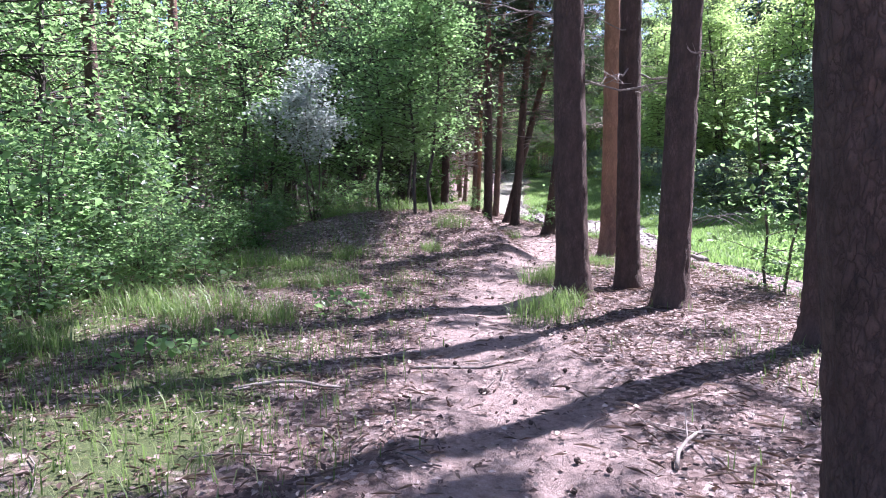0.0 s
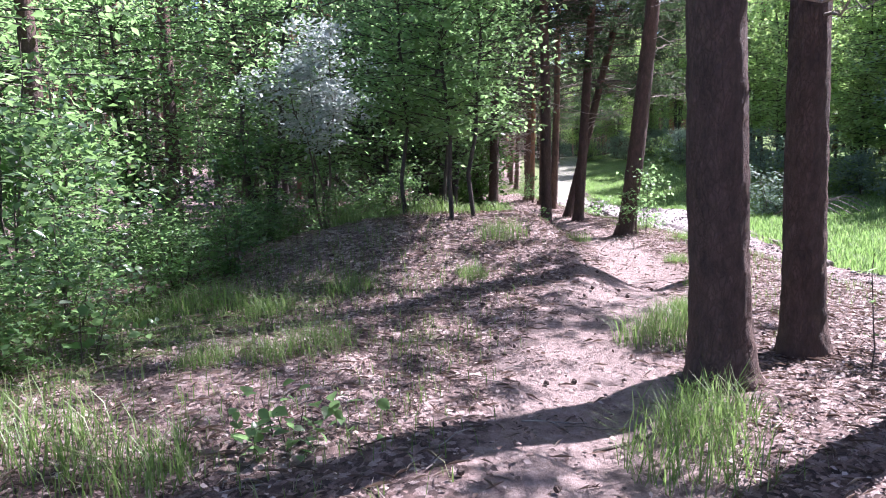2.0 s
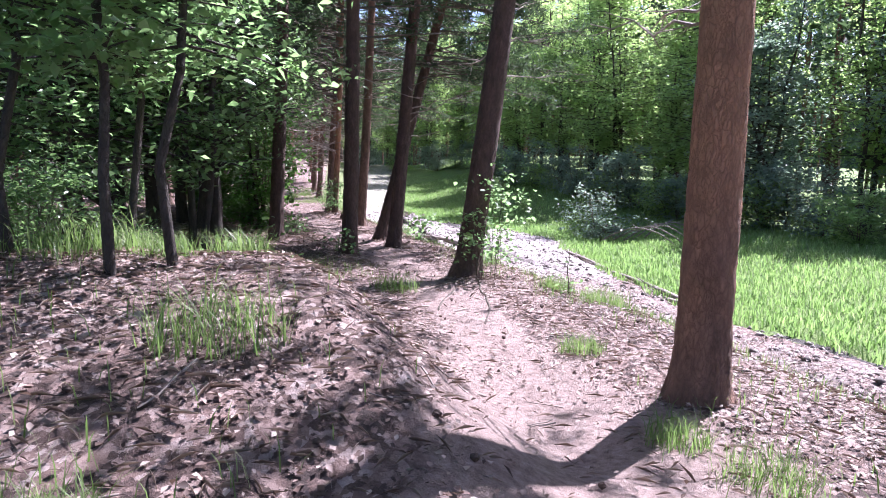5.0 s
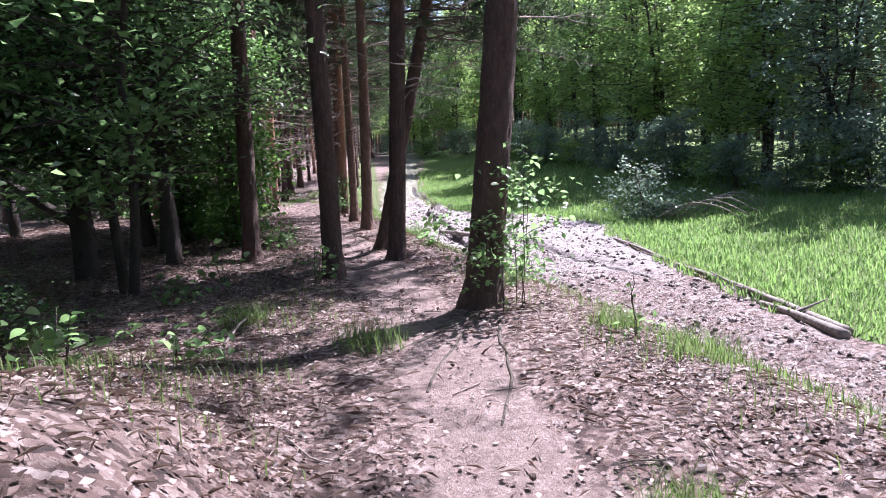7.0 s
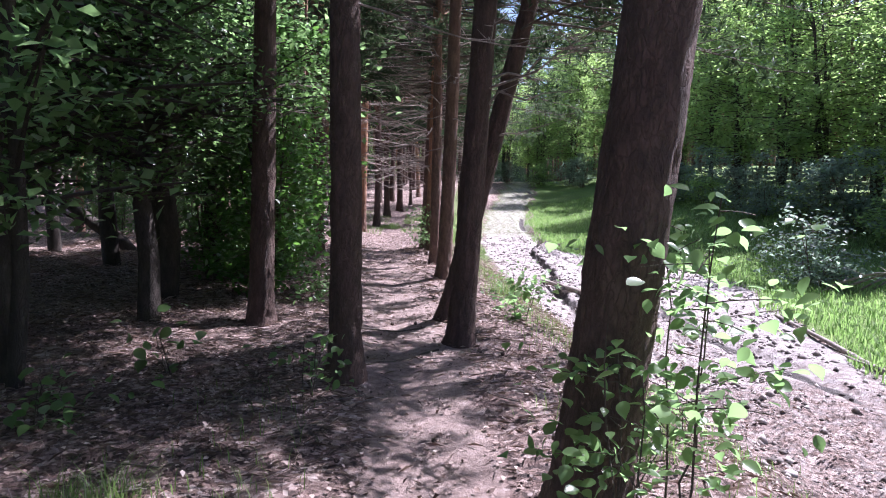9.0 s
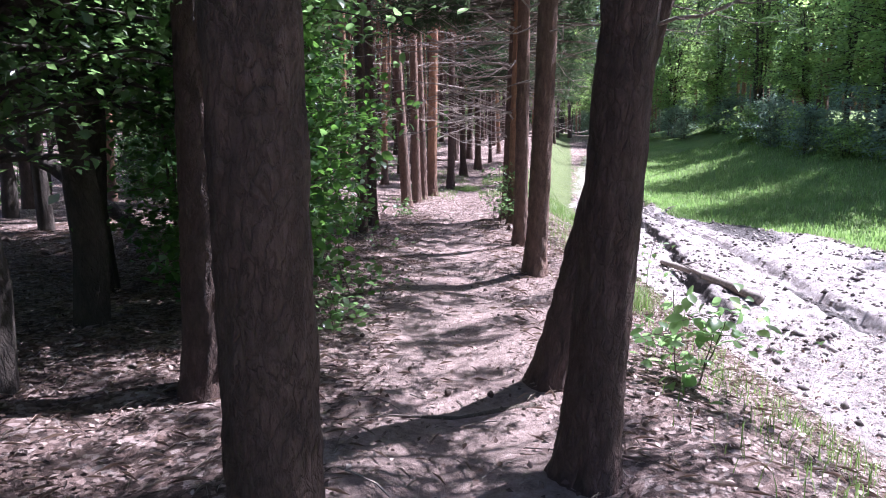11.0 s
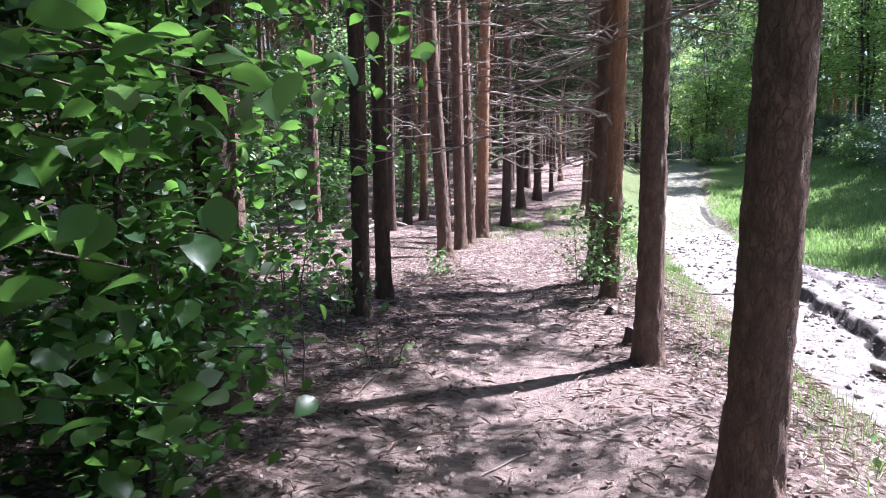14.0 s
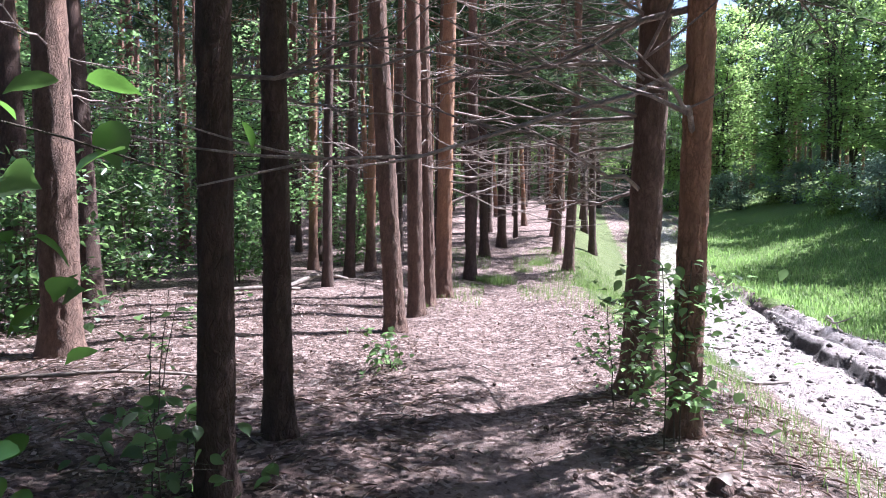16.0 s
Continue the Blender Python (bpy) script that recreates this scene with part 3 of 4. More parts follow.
# foot x, y, radius, height, lean in x and y per metre, orange from low down, dead branches, words
PINES = [
    (1.6, 2.64, 0.16, 14, -0.08, 0.0, 0, 3, "thick old pine with deeply cracked red-brown bark"),
    (3.28, 5.35, 0.145, 13, 0.01, 0.0, 0, 4, "dark pine trunk rising beside another pine"),
    # this pine stands out of view, added for the shade it casts
    (5.7, 5.1, 0.14, 13, 0.0, 0.0, 0, 5, "unseen dark pine added to shade the clearing"),
    (1.96, 7.55, 0.165, 15, -0.045, 0.0, 0, 5, "dark-barked pine with grass at its foot"),
    (2.79, 8.15, 0.128, 13, -0.005, 0.0, 0, 8, "slim dark pine close behind two others"),
    (2.72, 6.8, 0.145, 14, 0.01, 0.0, 0, 8, "dark pine leaning slightly beside the path"),
    (3.72, 11.5, 0.146, 15, -0.01, 0.0, 1, 6, "pine with orange bark beside the sandy path"),
    (3.91, 16.3, 0.158, 13, 0.115, 0.0, 0, 12, "leaning pine with leafy shoots round its trunk"),
    (3.73, 19.74, 0.112, 14, 0.075, 0.0, 0, 8, "pine on the bank above the dirt track"),
    (3.69, 20.82, 0.104, 12, 0.235, 0.0, 0, 6, "pine leaning strongly out over the dirt track"),
    (2.75, 18.6, 0.112, 14, 0.0, 0.0, 0, 4, "pine with flaking bark on the path's edge"),
    (1.72, 20.63, 0.122, 12, 0.015, 0.0, 0, 3, "dark shaded pine among leafy undergrowth"),
    (3.89, 24.08, 0.105, 15, 0.035, 0.0, 2, 10, "straight brown pine casting its shadow over the path"),
    (3.87, 26.2, 0.086, 13, 0.02, 0.0, 2, 12, "slim straight pine on the path's edge"),
    (3.89, 28.6, 0.082, 13, 0.012, 0.0, 1, 21, "slim pine of a pair standing close together"),
    (3.87, 29.7, 0.118, 14, 0.027, 0.0, 2, 34, "pine of a pair with leafy shoots at its foot"),
    (4.75, 40.5, 0.12, 14, 0.03, 0.0, 2, 40, "pine with a tangle of bare dead branches"),
    (4.95, 44.8, 0.12, 14, 0.03, 0.0, 2, 36, "pine with a tangle of bare dead branches"),
    (5.4, 49.6, 0.13, 14, 0.03, 0.0, 2, 30, "pine with a tangle of bare dead branches"),
    (1.42, 27.58, 0.076, 12, 0.012, 0.0, 0, 6, "slim dark pine of a pair beside the path"),
    (1.46, 28.42, 0.078, 12, -0.014, 0.0, 0, 6, "dark pine of a pair beside the path"),
    (1.67, 32.1, 0.108, 14, -0.035, 0.0, 2, 9, "pine in a close row with reddish bark"),
    (1.78, 33.5, 0.105, 14, -0.02, 0.0, 2, 9, "pine in a close row with brown bark"),
    (1.86, 34.4, 0.11, 14, -0.003, 0.0, 2, 12, "pine in a close row with reddish bark"),
    (2.02, 35.5, 0.13, 15, 0.038, 0.0, 1, 26, "thick reddish pine ending a close row"),
    (1.25, 25.0, 0.115, 12, 0.035, 0.0, 0, 3, "dark pine half hidden by broad green leaves"),
    (-1.05, 30.2, 0.155, 14, -0.008, 0.0, 2, 4, "thick pine with sunlit flaking bark"),
    (-2.85, 32.2, 0.15, 13, -0.05, 0.0, 0, 4, "thick dark pine in the shade"),
    (-0.65, 32.6, 0.085, 13, -0.012, 0.0, 2, 5, "slim pine in the open wood"),
]
rng = np.random.default_rng(11)
for x, y, r, h, lx, ly, orange, dead, words in PINES:
    e = pine(rng, r, h, (lx, ly), True, orange, dead + 7, low=1.5 if dead > 20 else 1.9, reach=2.6 if dead > 20 else 1.5, tangle=0.8 if dead > 20 else 0.35, sweep=None if dead < 20 or y > 38 else math.pi if x > 3 else 0.0, crown_low=0.72 if 15 < y < 19 else 0.6)
    # boughs mostly above the view, numbered by the dapple they throw westwards
    if x > 2.6 and y > 5:
        wood, green = low_boughs(rng, 44 if x > 5 and y < 6 else 6 if y < 6 else 12 if y < 9 else 40 if y < 14 else 12 if y < 18 else 52 if 19 < y < 22 else 70 if y > 36 else 40, 3.1 if y > 18 else 4.6, 8.5 if y > 18 else 9.5, (lx, ly), 0.3, 2.9)
        tagged(part("low_bough", wood, e, "thin spreading low boughs"), kind="stuff")
        tagged(part("needles", green, e, "green needles of the low boughs"), kind="stuff")
    # more of these added boughs, to shade the path and the mound
    if x > 2.6 and (17 < y < 23 or 25 < y < 46 or 11 < y < 12):
        wood, green = low_boughs(rng, 26 if y < 12 else 30 if y < 22 else 56, 4.6 if y < 22 else 3.4, 7.5, (lx, ly), 2.6 if y < 12 else math.pi + 0.2, 2.5)
        tagged(part("low_bough", wood, e, "thin boughs spreading over the path"), kind="stuff")
        tagged(part("needles", green, e, "green needles of the low boughs"), kind="stuff")
    tagged(put(e, x, y), words, "pine tree")

# the wood beyond: six kinds of pine, repeated
rng = np.random.default_rng(5)
KINDS = [pine(np.random.default_rng(60 + k), 0.085 + 0.014 * k, 12 + k * 0.6, (rng.normal(0, 0.012), rng.normal(0, 0.012)), False, k == 2, 14, low=1.4, reach=2.0, curve=0.05, tangle=0.6) for k in range(6)]
spots = [(0.0, 35.85), (0.03, 37.6), (0.2, 39.1), (2.42, 38.8), (2.75, 43.9), (-2.6, 33.15), (-5.0, 41), (-2.83, 44.1), (5.8, 54.7), (6.4, 47), (7.0, 52.5), (7.6, 57), (8.4, 61), (9.2, 66), (6.9, 59.5), (8.0, 70), (10.5, 69),
         (1.0, 41.5), (1.2, 46), (2.2, 47.5), (-1.2, 39.5), (-1.6, 47), (0.2, 44), (2.9, 51), (6.2, 60), (6.6, 65), (3.4, 57), (4.2, 64), (5.2, 72),
         (3.35, 46.8), (3.95, 49.5), (2.9, 54), (4.5, 53.2), (3.7, 60), (5.1, 62), (4.3, 68.5), (5.7, 67), (6.3, 74), (4.9, 77), (4.35, 57.5), (2.2, 50.2)]
for _ in range(4000):
    if len(spots) > 150:
        break
    x, y = rng.uniform(-30, 5), rng.uniform(34, 85)
    if x > float(along(y, PATH_X)) - 0.9 or (x > -6 and y < 38):
        continue
    if min((x - a) ** 2 + (y - b) ** 2 for a, b in spots) > 1.7 ** 2:
        spots.append((x, y))
for _ in range(3000):
    if len(spots) > 215:
        break
    x, y = rng.uniform(-26, -5), rng.uniform(8, 36)
    if min((x - a) ** 2 + (y - b) ** 2 for a, b in spots) > 2.1 ** 2:
        spots.append((x, y))
for _ in range(4000):
    if len(spots) > 270:
        break
    x, y = rng.uniform(-9, 6), rng.uniform(44, 82)
    if x < float(along(y, PATH_X)) - 0.8 and min((x - a) ** 2 + (y - b) ** 2 for a, b in spots) > 1.0:
        spots.append((x, y))
for _ in range(3000):
    if len(spots) > 312:
        break
    x, y = rng.uniform(17, 45), rng.uniform(-5, 90)
    if x > 20 + 0.06 * y and min((x - a) ** 2 + (y - b) ** 2 for a, b in spots) > 2.6 ** 2:
        spots.append((x, y))
far_spots = []
for _ in range(6000):
    if len(far_spots) >= 170:
        break
    x, y = rng.uniform(-45, 50), rng.uniform(52, 112)
    if y < 85 and float(along(y, BANK_X)) - 2 < x < 20:
        continue
    if y < 80 and -28 < x < 6:
        continue
    if min([9] + [(x - a) ** 2 + (y - b) ** 2 for a, b in far_spots]) > 2.4 ** 2:
        far_spots.append((x, y))
for _ in range(3000):
    if len(far_spots) >= 250:
        break
    x, y = rng.uniform(24, 52), rng.uniform(2, 62)
    if min((x - a) ** 2 + (y - b) ** 2 for a, b in far_spots) > 2.2 ** 2:
        far_spots.append((x, y))
wood, green = [], []
for x, y in far_spots:
    h, r = rng.uniform(13, 18), rng.uniform(0.1, 0.17)
    z = ground_z(x, y)
    wood.append(tubes([(np.array([[x, y, z - 0.2], [x + rng.normal(0, 0.1), y, z + h * 0.5], [x + rng.normal(0, 0.2), y, z + h]]), [r, r * 0.75, r * 0.2])], 6))
    n = 150
    k = rng.uniform(0, 1, n)
    a, rr = rng.uniform(0, 2 * np.pi, n), (0.4 + 2.2 * (1 - k) ** 0.7 * np.minimum(1, 0.4 + 2 * k)) * rng.uniform(0.3, 1, n)
    c = np.stack([x + np.cos(a) * rr, y + np.sin(a) * rr, z + h * (0.35 + 0.65 * k)], -1)
    c = np.repeat(c, 2, 0) + rng.normal(0, 0.25, (n * 2, 3))
    green.append(leaves(rng, c, 0.9, up=0.3, slim=0.35, sag=-0.1))
tagged(new("far_trunks", mesh_from("far_trunks", *joined(wood), BARK, True)), "trunks of the far pine wood", "woods", kind="stuff")
tagged(new("far_crowns", mesh_from("far_crowns", *joined(green), NEEDLE)), "dark green crowns of the far pine wood", "woods", kind="stuff")
for k, (x, y) in enumerate(spots):
    base = KINDS[k % 6]
    m = pose(x, y, ground_z(x, y), rng.normal(0, 1.2), rng.normal(0, 1.2), rng.uniform(0, 360))
    ob = base if k < 6 else copy_thing(base, m)
    ob.matrix_basis = m
    tagged(ob, "tall pine with bare dead lower branches in the wood", "pine tree", "pines of the wood")

# ---------- broadleaved trees and shrubs ----------
def shrub_shape(rng, h, rad, stems, clumps, per, low, lean=0.25, stem_r=0.03):
    """Stems, forks and the middle of each leaf: polylines and points."""
    lines, pts = [], []
    for s in range(stems):
        a = rng.uniform(0, 2 * np.pi)
        top = h * rng.uniform(0.7, 1.0)
        out = rad * rng.uniform(0.1, 0.5) if stems > 1 else rad * 0.12
        n = 8
        u = np.linspace(0, 1, n)
        foot = np.array([math.cos(a), math.sin(a), 0]) * 0.09 * (stems > 1)
        line = foot + np.stack([math.cos(a) * out * u ** 1.3, math.sin(a) * out * u ** 1.3, top * u - 0.1], -1) + np.concatenate([np.zeros((1, 3)), rng.normal(0, 0.025 * h / 3, (n - 1, 3))])
        lines.append((line, stem_r * (1 - 0.85 * u) + 0.0018))
        for _ in range(max(2, clumps // stems)):
            k = rng.uniform(low, 0.97)
            p = np.array([np.interp(k, u, line[:, q]) for q in range(3)])
            b = rng.uniform(0, 2 * np.pi)
            prof = math.sin(math.pi * min(max((k - low) / (1.02 - low), 0.0), 1.0) ** 0.7) ** 0.6
            L = rad * rng.uniform(0.35, 1.05) * (0.25 + 0.75 * prof)
            d = np.array([math.cos(b), math.sin(b), rng.uniform(-0.15, 0.55)])
            w = np.linspace(0, 1, 4)[:, None]
            limb = p + d * w * L + np.array([0, 0, -0.12 * L]) * w ** 2
            lines.append((limb, stem_r * 0.35 * (1 - k * 0.5) * (1 - 0.8 * w[:, 0]) + 0.002))
            m = int(per * rng.uniform(0.5, 1.5))
            q = rng.uniform(0.25, 1.1, (m, 1))
            pts.append(p + d * q * L + np.array([0, 0, -0.12 * L]) * q ** 2 + rng.normal(0, 1, (m, 3)) * np.array([0.17, 0.17, 0.09]) * (0.5 + 0.28 * rad))
    return lines, np.concatenate(pts)


def leafy(name, rng, h, rad, stems, clumps, per, size, mat, low=0.15, stem_r=0.03, stem_mat=None, up=0.55, broad=False, slim=0.6):
    e = new(name)
    lines, pts = shrub_shape(rng, h, rad, stems, clumps, per, low, stem_r=stem_r)
    v, f = joined([tubes([l for l in lines if len(l[0]) > 5], 5), tubes([l for l in lines if len(l[0]) < 6], 3)])
    if stems > 1:
        tagged(part("stem", mesh_from("stem", v, f, stem_mat or BARK_GREY, True), e), kind="stuff")
    else:
        part("trunk", mesh_from("trunk", *tubes([l for l in lines if len(l[0]) > 5], 7), stem_mat or BARK_GREY, True), e)
        tagged(part("limb", mesh_from("limb", *tubes([l for l in lines if len(l[0]) < 6], 3), stem_mat or BARK_GREY, True), e), kind="stuff")
    v, f = (round_leaves if broad else leaves)(rng, pts, size, up=up, slim=0.8 if broad else slim)
    part("foliage", mesh_from("foliage", v, f, mat), e)
    return e


def spread(base, places, label, category, group, seed=1, tall=(0.85, 1.15)):
    """Copies of the kinds of a plant over the places."""
    r = np.random.default_rng(seed)
    for k, (x, y) in enumerate(places):
        s = r.uniform(*tall)
        b = base[k % len(base)]
        m = pose(x, y, ground_z(x, y), 0, 0, r.uniform(0, 360)) @ Matrix.Diagonal((s, s, s * r.uniform(0.9, 1.1), 1))
        ob = b if k < len(base) else copy_thing(b, m)
        ob.matrix_basis = m
        tagged(ob, label, category, group)


R = np.random.default_rng
# the leafy wall of small trees behind the mound and to the side of it
small_trees = [leafy("small_tree", R(100 + k), 6.2 + 0.4 * k, 2.1, 2, 130, 46, 0.105, LEAF, 0.2, 0.06, BARK_DARK) for k in range(4)]
spread(small_trees, [(-0.8, 16.3), (-2.8, 15.2), (0.5, 18.3), (-4.6, 14.6), (-6.8, 15), (-5.6, 11.4), (-7.6, 10), (-8.5, 13), (-3.4, 18.8), (-6.2, 19), (-9, 17.5), (-5.0, 36.8), (-7.4, 39), (-4.2, 42.5), (-8.8, 35), (-2.4, 39.2), (-9.5, 43), (-6.5, 46)],
       "small broadleaved tree with sunlit bright green leaves", "tree", "small trees behind the mound", 3)
# dark bird-cherry trees in the shade, which is also in their leaf colour, with crowns that begin at head height
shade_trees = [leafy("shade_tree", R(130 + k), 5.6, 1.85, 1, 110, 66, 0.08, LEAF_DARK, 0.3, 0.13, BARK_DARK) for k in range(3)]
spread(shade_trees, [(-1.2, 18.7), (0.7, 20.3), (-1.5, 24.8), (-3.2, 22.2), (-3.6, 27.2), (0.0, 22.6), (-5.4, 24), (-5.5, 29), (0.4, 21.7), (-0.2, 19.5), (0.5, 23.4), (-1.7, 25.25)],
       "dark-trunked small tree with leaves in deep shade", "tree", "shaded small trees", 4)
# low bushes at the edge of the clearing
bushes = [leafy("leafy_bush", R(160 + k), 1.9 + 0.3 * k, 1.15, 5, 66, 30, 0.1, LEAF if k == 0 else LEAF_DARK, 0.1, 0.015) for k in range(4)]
spread(bushes, [(-3.6, 7.6), (-4.6, 6.2), (-4.9, 8.6), (-3.5, 9.4), (-6.0, 7.2), (-5.2, 10.2), (-3.9, 11.4), (-2.6, 13.2), (-4.8, 12.6), (-6.6, 9.2), (-4.1, 4.6), (-5.6, 4.2), (-7.5, 6.0),
                (-2.2, 31.5), (-4.3, 32), (-3.2, 35), (-5.6, 34.5), (-1.9, 36.5), (-4.3, 38), (-6.8, 36), (-0.6, 41), (-3.0, 40.5), (-7.6, 32), (-6.5, 40), (-5.2, 44),
                (-2.5, 52), (0.5, 55), (2.4, 60), (-5, 56), (-8, 50), (4.0, 66), (1.0, 64), (-2.5, 62), (6.2, 70), (-6, 66), (3.0, 71), (8.5, 73)],
       "low leafy bush with bright green leaves", "bush", "bushes of the wood's edge", 6)
low = [copy_thing(bushes[k % 4], Matrix()) for k in range(23)]
for k, (x, y) in enumerate([(-2.5, 7.6), (-3.0, 6.6), (-2.7, 9.0), (-3.2, 8.3), (-2.4, 10.4), (-3.1, 5.4), (-2.0, 10.9), (-3.4, 10.2), (-2.6, 4.2), (-3.4, 4.0),
                            (-1.3, 13.7), (-0.4, 13.9), (-2.2, 13.0), (-3.1, 12.2), (-1.9, 14.4), (-0.9, 14.9), (-3.0, 13.9), (-3.9, 13.1), (-2.6, 15.6), (-1.4, 16.0), (-4.2, 15.2), (-0.1, 15.8), (-3.6, 16.8)]):
    low[k].matrix_basis = pose(x, y, ground_z(x, y), 0, 0, 70 * k) @ Matrix.Diagonal((0.5, 0.5, 0.42, 1))
    tagged(low[k], "knee-high leafy bush in thin grass", "bush", "low bushes of the clearing")
# a bush with silvery leaves
silver = leafy("silver_bush", R(190), 3.6, 0.95, 3, 60, 60, 0.09, SILVER, 0.5, 0.02)
tagged(put(silver, -1.35, 13.6), "slender shrub with pale silvery leaves behind the mound", "bush")
# saplings standing on the mound
for k, (x, y) in enumerate([(0.46, 12.05), (0.75, 12.25), (-0.15, 12.6), (0.35, 13.3)]):
    e = leafy("sapling", R(200 + k), 4.4 + 0.3 * k, 1.25, 1, 90, 42, 0.078, LEAF, 0.3, 0.03, BARK_DARK)
    tagged(put(e, x, y), "thin sapling with fresh green leaves on the mound", "sapling", "saplings on the mound")
e = leafy("sapling", R(205), 2.9, 0.75, 2, 44, 24, 0.09, LEAF, 0.12, 0.018)
tagged(put(e, 4.5, 7.95), "slender sapling with light green leaves beside pines", "sapling")
# hazel beside the path, whose broad leaves come close
hazels = [leafy("hazel_bush", R(220 + k), 3.9, 1.0, 6, 120, 42, 0.075, HAZEL, 0.06, 0.016, None, 0.5, True) for k in range(2)]
spread(hazels, [(1.42, 22.3), (1.3, 24.0), (0.55, 23.2), (0.5, 25.4)], "hazel bush with broad green leaves hanging beside the path", "bush", "hazels by the path", 8, (0.95, 1.05))
e = leafy("small_tree", R(232), 5.0, 1.75, 2, 90, 34, 0.085, LEAF, 0.5, 0.05, BARK_DARK, 0.55, True)
tagged(put(e, 1.55, 22.5), "small tree whose green leaves hang over the path", "tree")
# the wood's edge across the meadow
edge_trees = [leafy("edge_tree", R(240 + k), 8.4 + 0.6 * k, 2.5, 4, 170, 50, 0.15, LEAF_BLUE if k < 3 else EDGE_LEAF, 0.2, 0.08, BARK_DARK) for k in range(4)]
far_edge = [leafy("edge_tree", R(250 + k), 9.0 + 0.6 * k, 2.2, 4, 180, 56, 0.13, EDGE_LEAF, 0.17, 0.06, BARK_DARK) for k in range(4)]
places = [(16.2, 2), (18, 5.5), (19.2, 9), (20.4, 12), (20, 15.5), (20.8, 18.5), (20.2, 22), (21, 25), (20, 28.5), (20.2, 32), (20.4, 35), (20, 38.5), (20.2, 42), (20.4, 46), (21.0, 50), (21.5, 55), (21, 60), (19.5, 63), (17.5, 67), (15.5, 70),
          (13, 72), (10.5, 74), (8, 77), (5, 80), (23.5, 13.5), (24, 20), (24.4, 27), (24, 34), (24, 41), (25, 48), (25.5, 55), (12, 79), (16, 77), (20, 72), (24, 64), (0, 84), (-5, 84)]
spread(edge_trees, [p for p in places if p[1] < 30], "dense leafy tree of the wood's edge beyond the meadow", "tree", "trees of the wood's edge", 9)
spread(far_edge, [p for p in places if p[1] > 30], "tall leafy tree of the wood's edge beyond the meadow", "tree", "trees of the wood's edge", 10, (1.15, 1.45))


# low growth at the foot of that edge
edge_bush = [leafy("edge_bush", R(260 + k), 1.9 + 0.35 * k, 1.5, 6, 70, 30, 0.13, LEAF_BLUE if k else EDGE_LEAF, 0.05, 0.015) for k in range(3)]
r = R(77)
spread(edge_bush, [(x - 2.8 + r.uniform(-0.7, 0.7), y + r.uniform(-1, 1)) for x, y in places[:20]] + [(x - 2.4, y + 1.8) for x, y in places[:18]], "leafy bush at the foot of the wood's edge", "bush", "bushes beyond the meadow", 12)

# ---------- far woods ----------
def far_woods():
    a = np.linspace(0, 2 * np.pi, 181)
    r = 130 + 5 * np.sin(a * 7)
    top = 17 + 0.7 * np.sin(a * 37) + 0.5 * np.sin(a * 71 + 1)
    x, y = np.cos(a) * r, 25 + np.sin(a) * r
    v = np.concatenate([np.stack([x, y, np.full_like(x, -3)], -1), np.stack([x, y, top], -1)])
    i = np.arange(180)
    tagged(new("backdrop", mesh_from("backdrop", v, np.stack([i, i + 1, i + 182, i + 181], -1), FAR)), "distant dark green woods", "backdrop", kind="structure")


far_woods()


# ---------- what lies and grows on the ground ----------
def blades(rng, x, y, tall, wide, lean=0.5, z=None):
    """Bent blades of grass: five corners and three triangles each."""
    n = len(x)
    z = height(x, y) - 0.01 if z is None else z
    a = rng.uniform(0, 2 * np.pi, n)
    h = tall * rng.uniform(0.55, 1.25, n)
    out = h * lean * rng.uniform(0.2, 1.2, n)
    d = np.stack([np.cos(a), np.sin(a), np.zeros(n)], -1)
    s = np.stack([-np.sin(a), np.cos(a), np.zeros(n)], -1) * (wide * rng.uniform(0.7, 1.3, n))[:, None]
    p = np.stack([x, y, z], -1)
    up = np.array([0, 0, 1.0])
    mid = p + up * (h * 0.6)[:, None] + d * (out * 0.3)[:, None]
    tip = p + up * (h * 0.92)[:, None] + d * out[:, None]
    v = np.stack([p - s, p + s, mid - s * 0.8, mid + s * 0.8, tip], 1).reshape(-1, 3)
    i = np.arange(n)[:, None] * 5
    f = np.concatenate([i + [[0, 1, 3]], i + [[0, 3, 2]], i + [[2, 3, 4]]], 1).reshape(-1, 3)
    return v, f


def stuff(name, vf, mat, label, category):
    return tagged(new(name, mesh_from(name, *vf, mat)), label, category, kind="stuff")


def scatter(rng, n, x0, x1, y0, y1):
    return rng.uniform(x0, x1, n), rng.uniform(y0, y1, n)


def mud_at(x, y):
    return (x > along(y, ROAD_X) - 1.25) & (x < along(y, FIELD_X))


rng = np.random.default_rng(21)

# dead leaves
x, y = scatter(rng, 640000, -4.0, 7.4, 0.8, 35)
px = np.abs(x - along(y, PATH_X))
keep = rng.uniform(size=len(x)) < np.where(px < 0.35, 0.22, np.where(px < 0.9, np.where(y > 25, 0.3, 0.45), np.where(y > 25, 0.5, 0.85))) * np.where((y > 19) & (y < 25), np.where(px < 1.5, 0.7, 0.95), 1.0) * (0.55 + 0.45 * wave(x, y, 1.7, 0.9)) * np.where(mud_at(x, y), np.where(y < 24, 0.65, 0.2), 1)
keep2 = rng.uniform(size=keep.sum()) > 0.75 * (1 - smooth(0.5, 1.2, np.hypot((x[keep] - 2.7) / 0.9, (y[keep] - 10.9) / 1.3)))
x, y = x[keep][keep2], y[keep][keep2]
c = np.stack([x, y, height(x, y) + rng.uniform(0.008, 0.026, len(x))], -1)
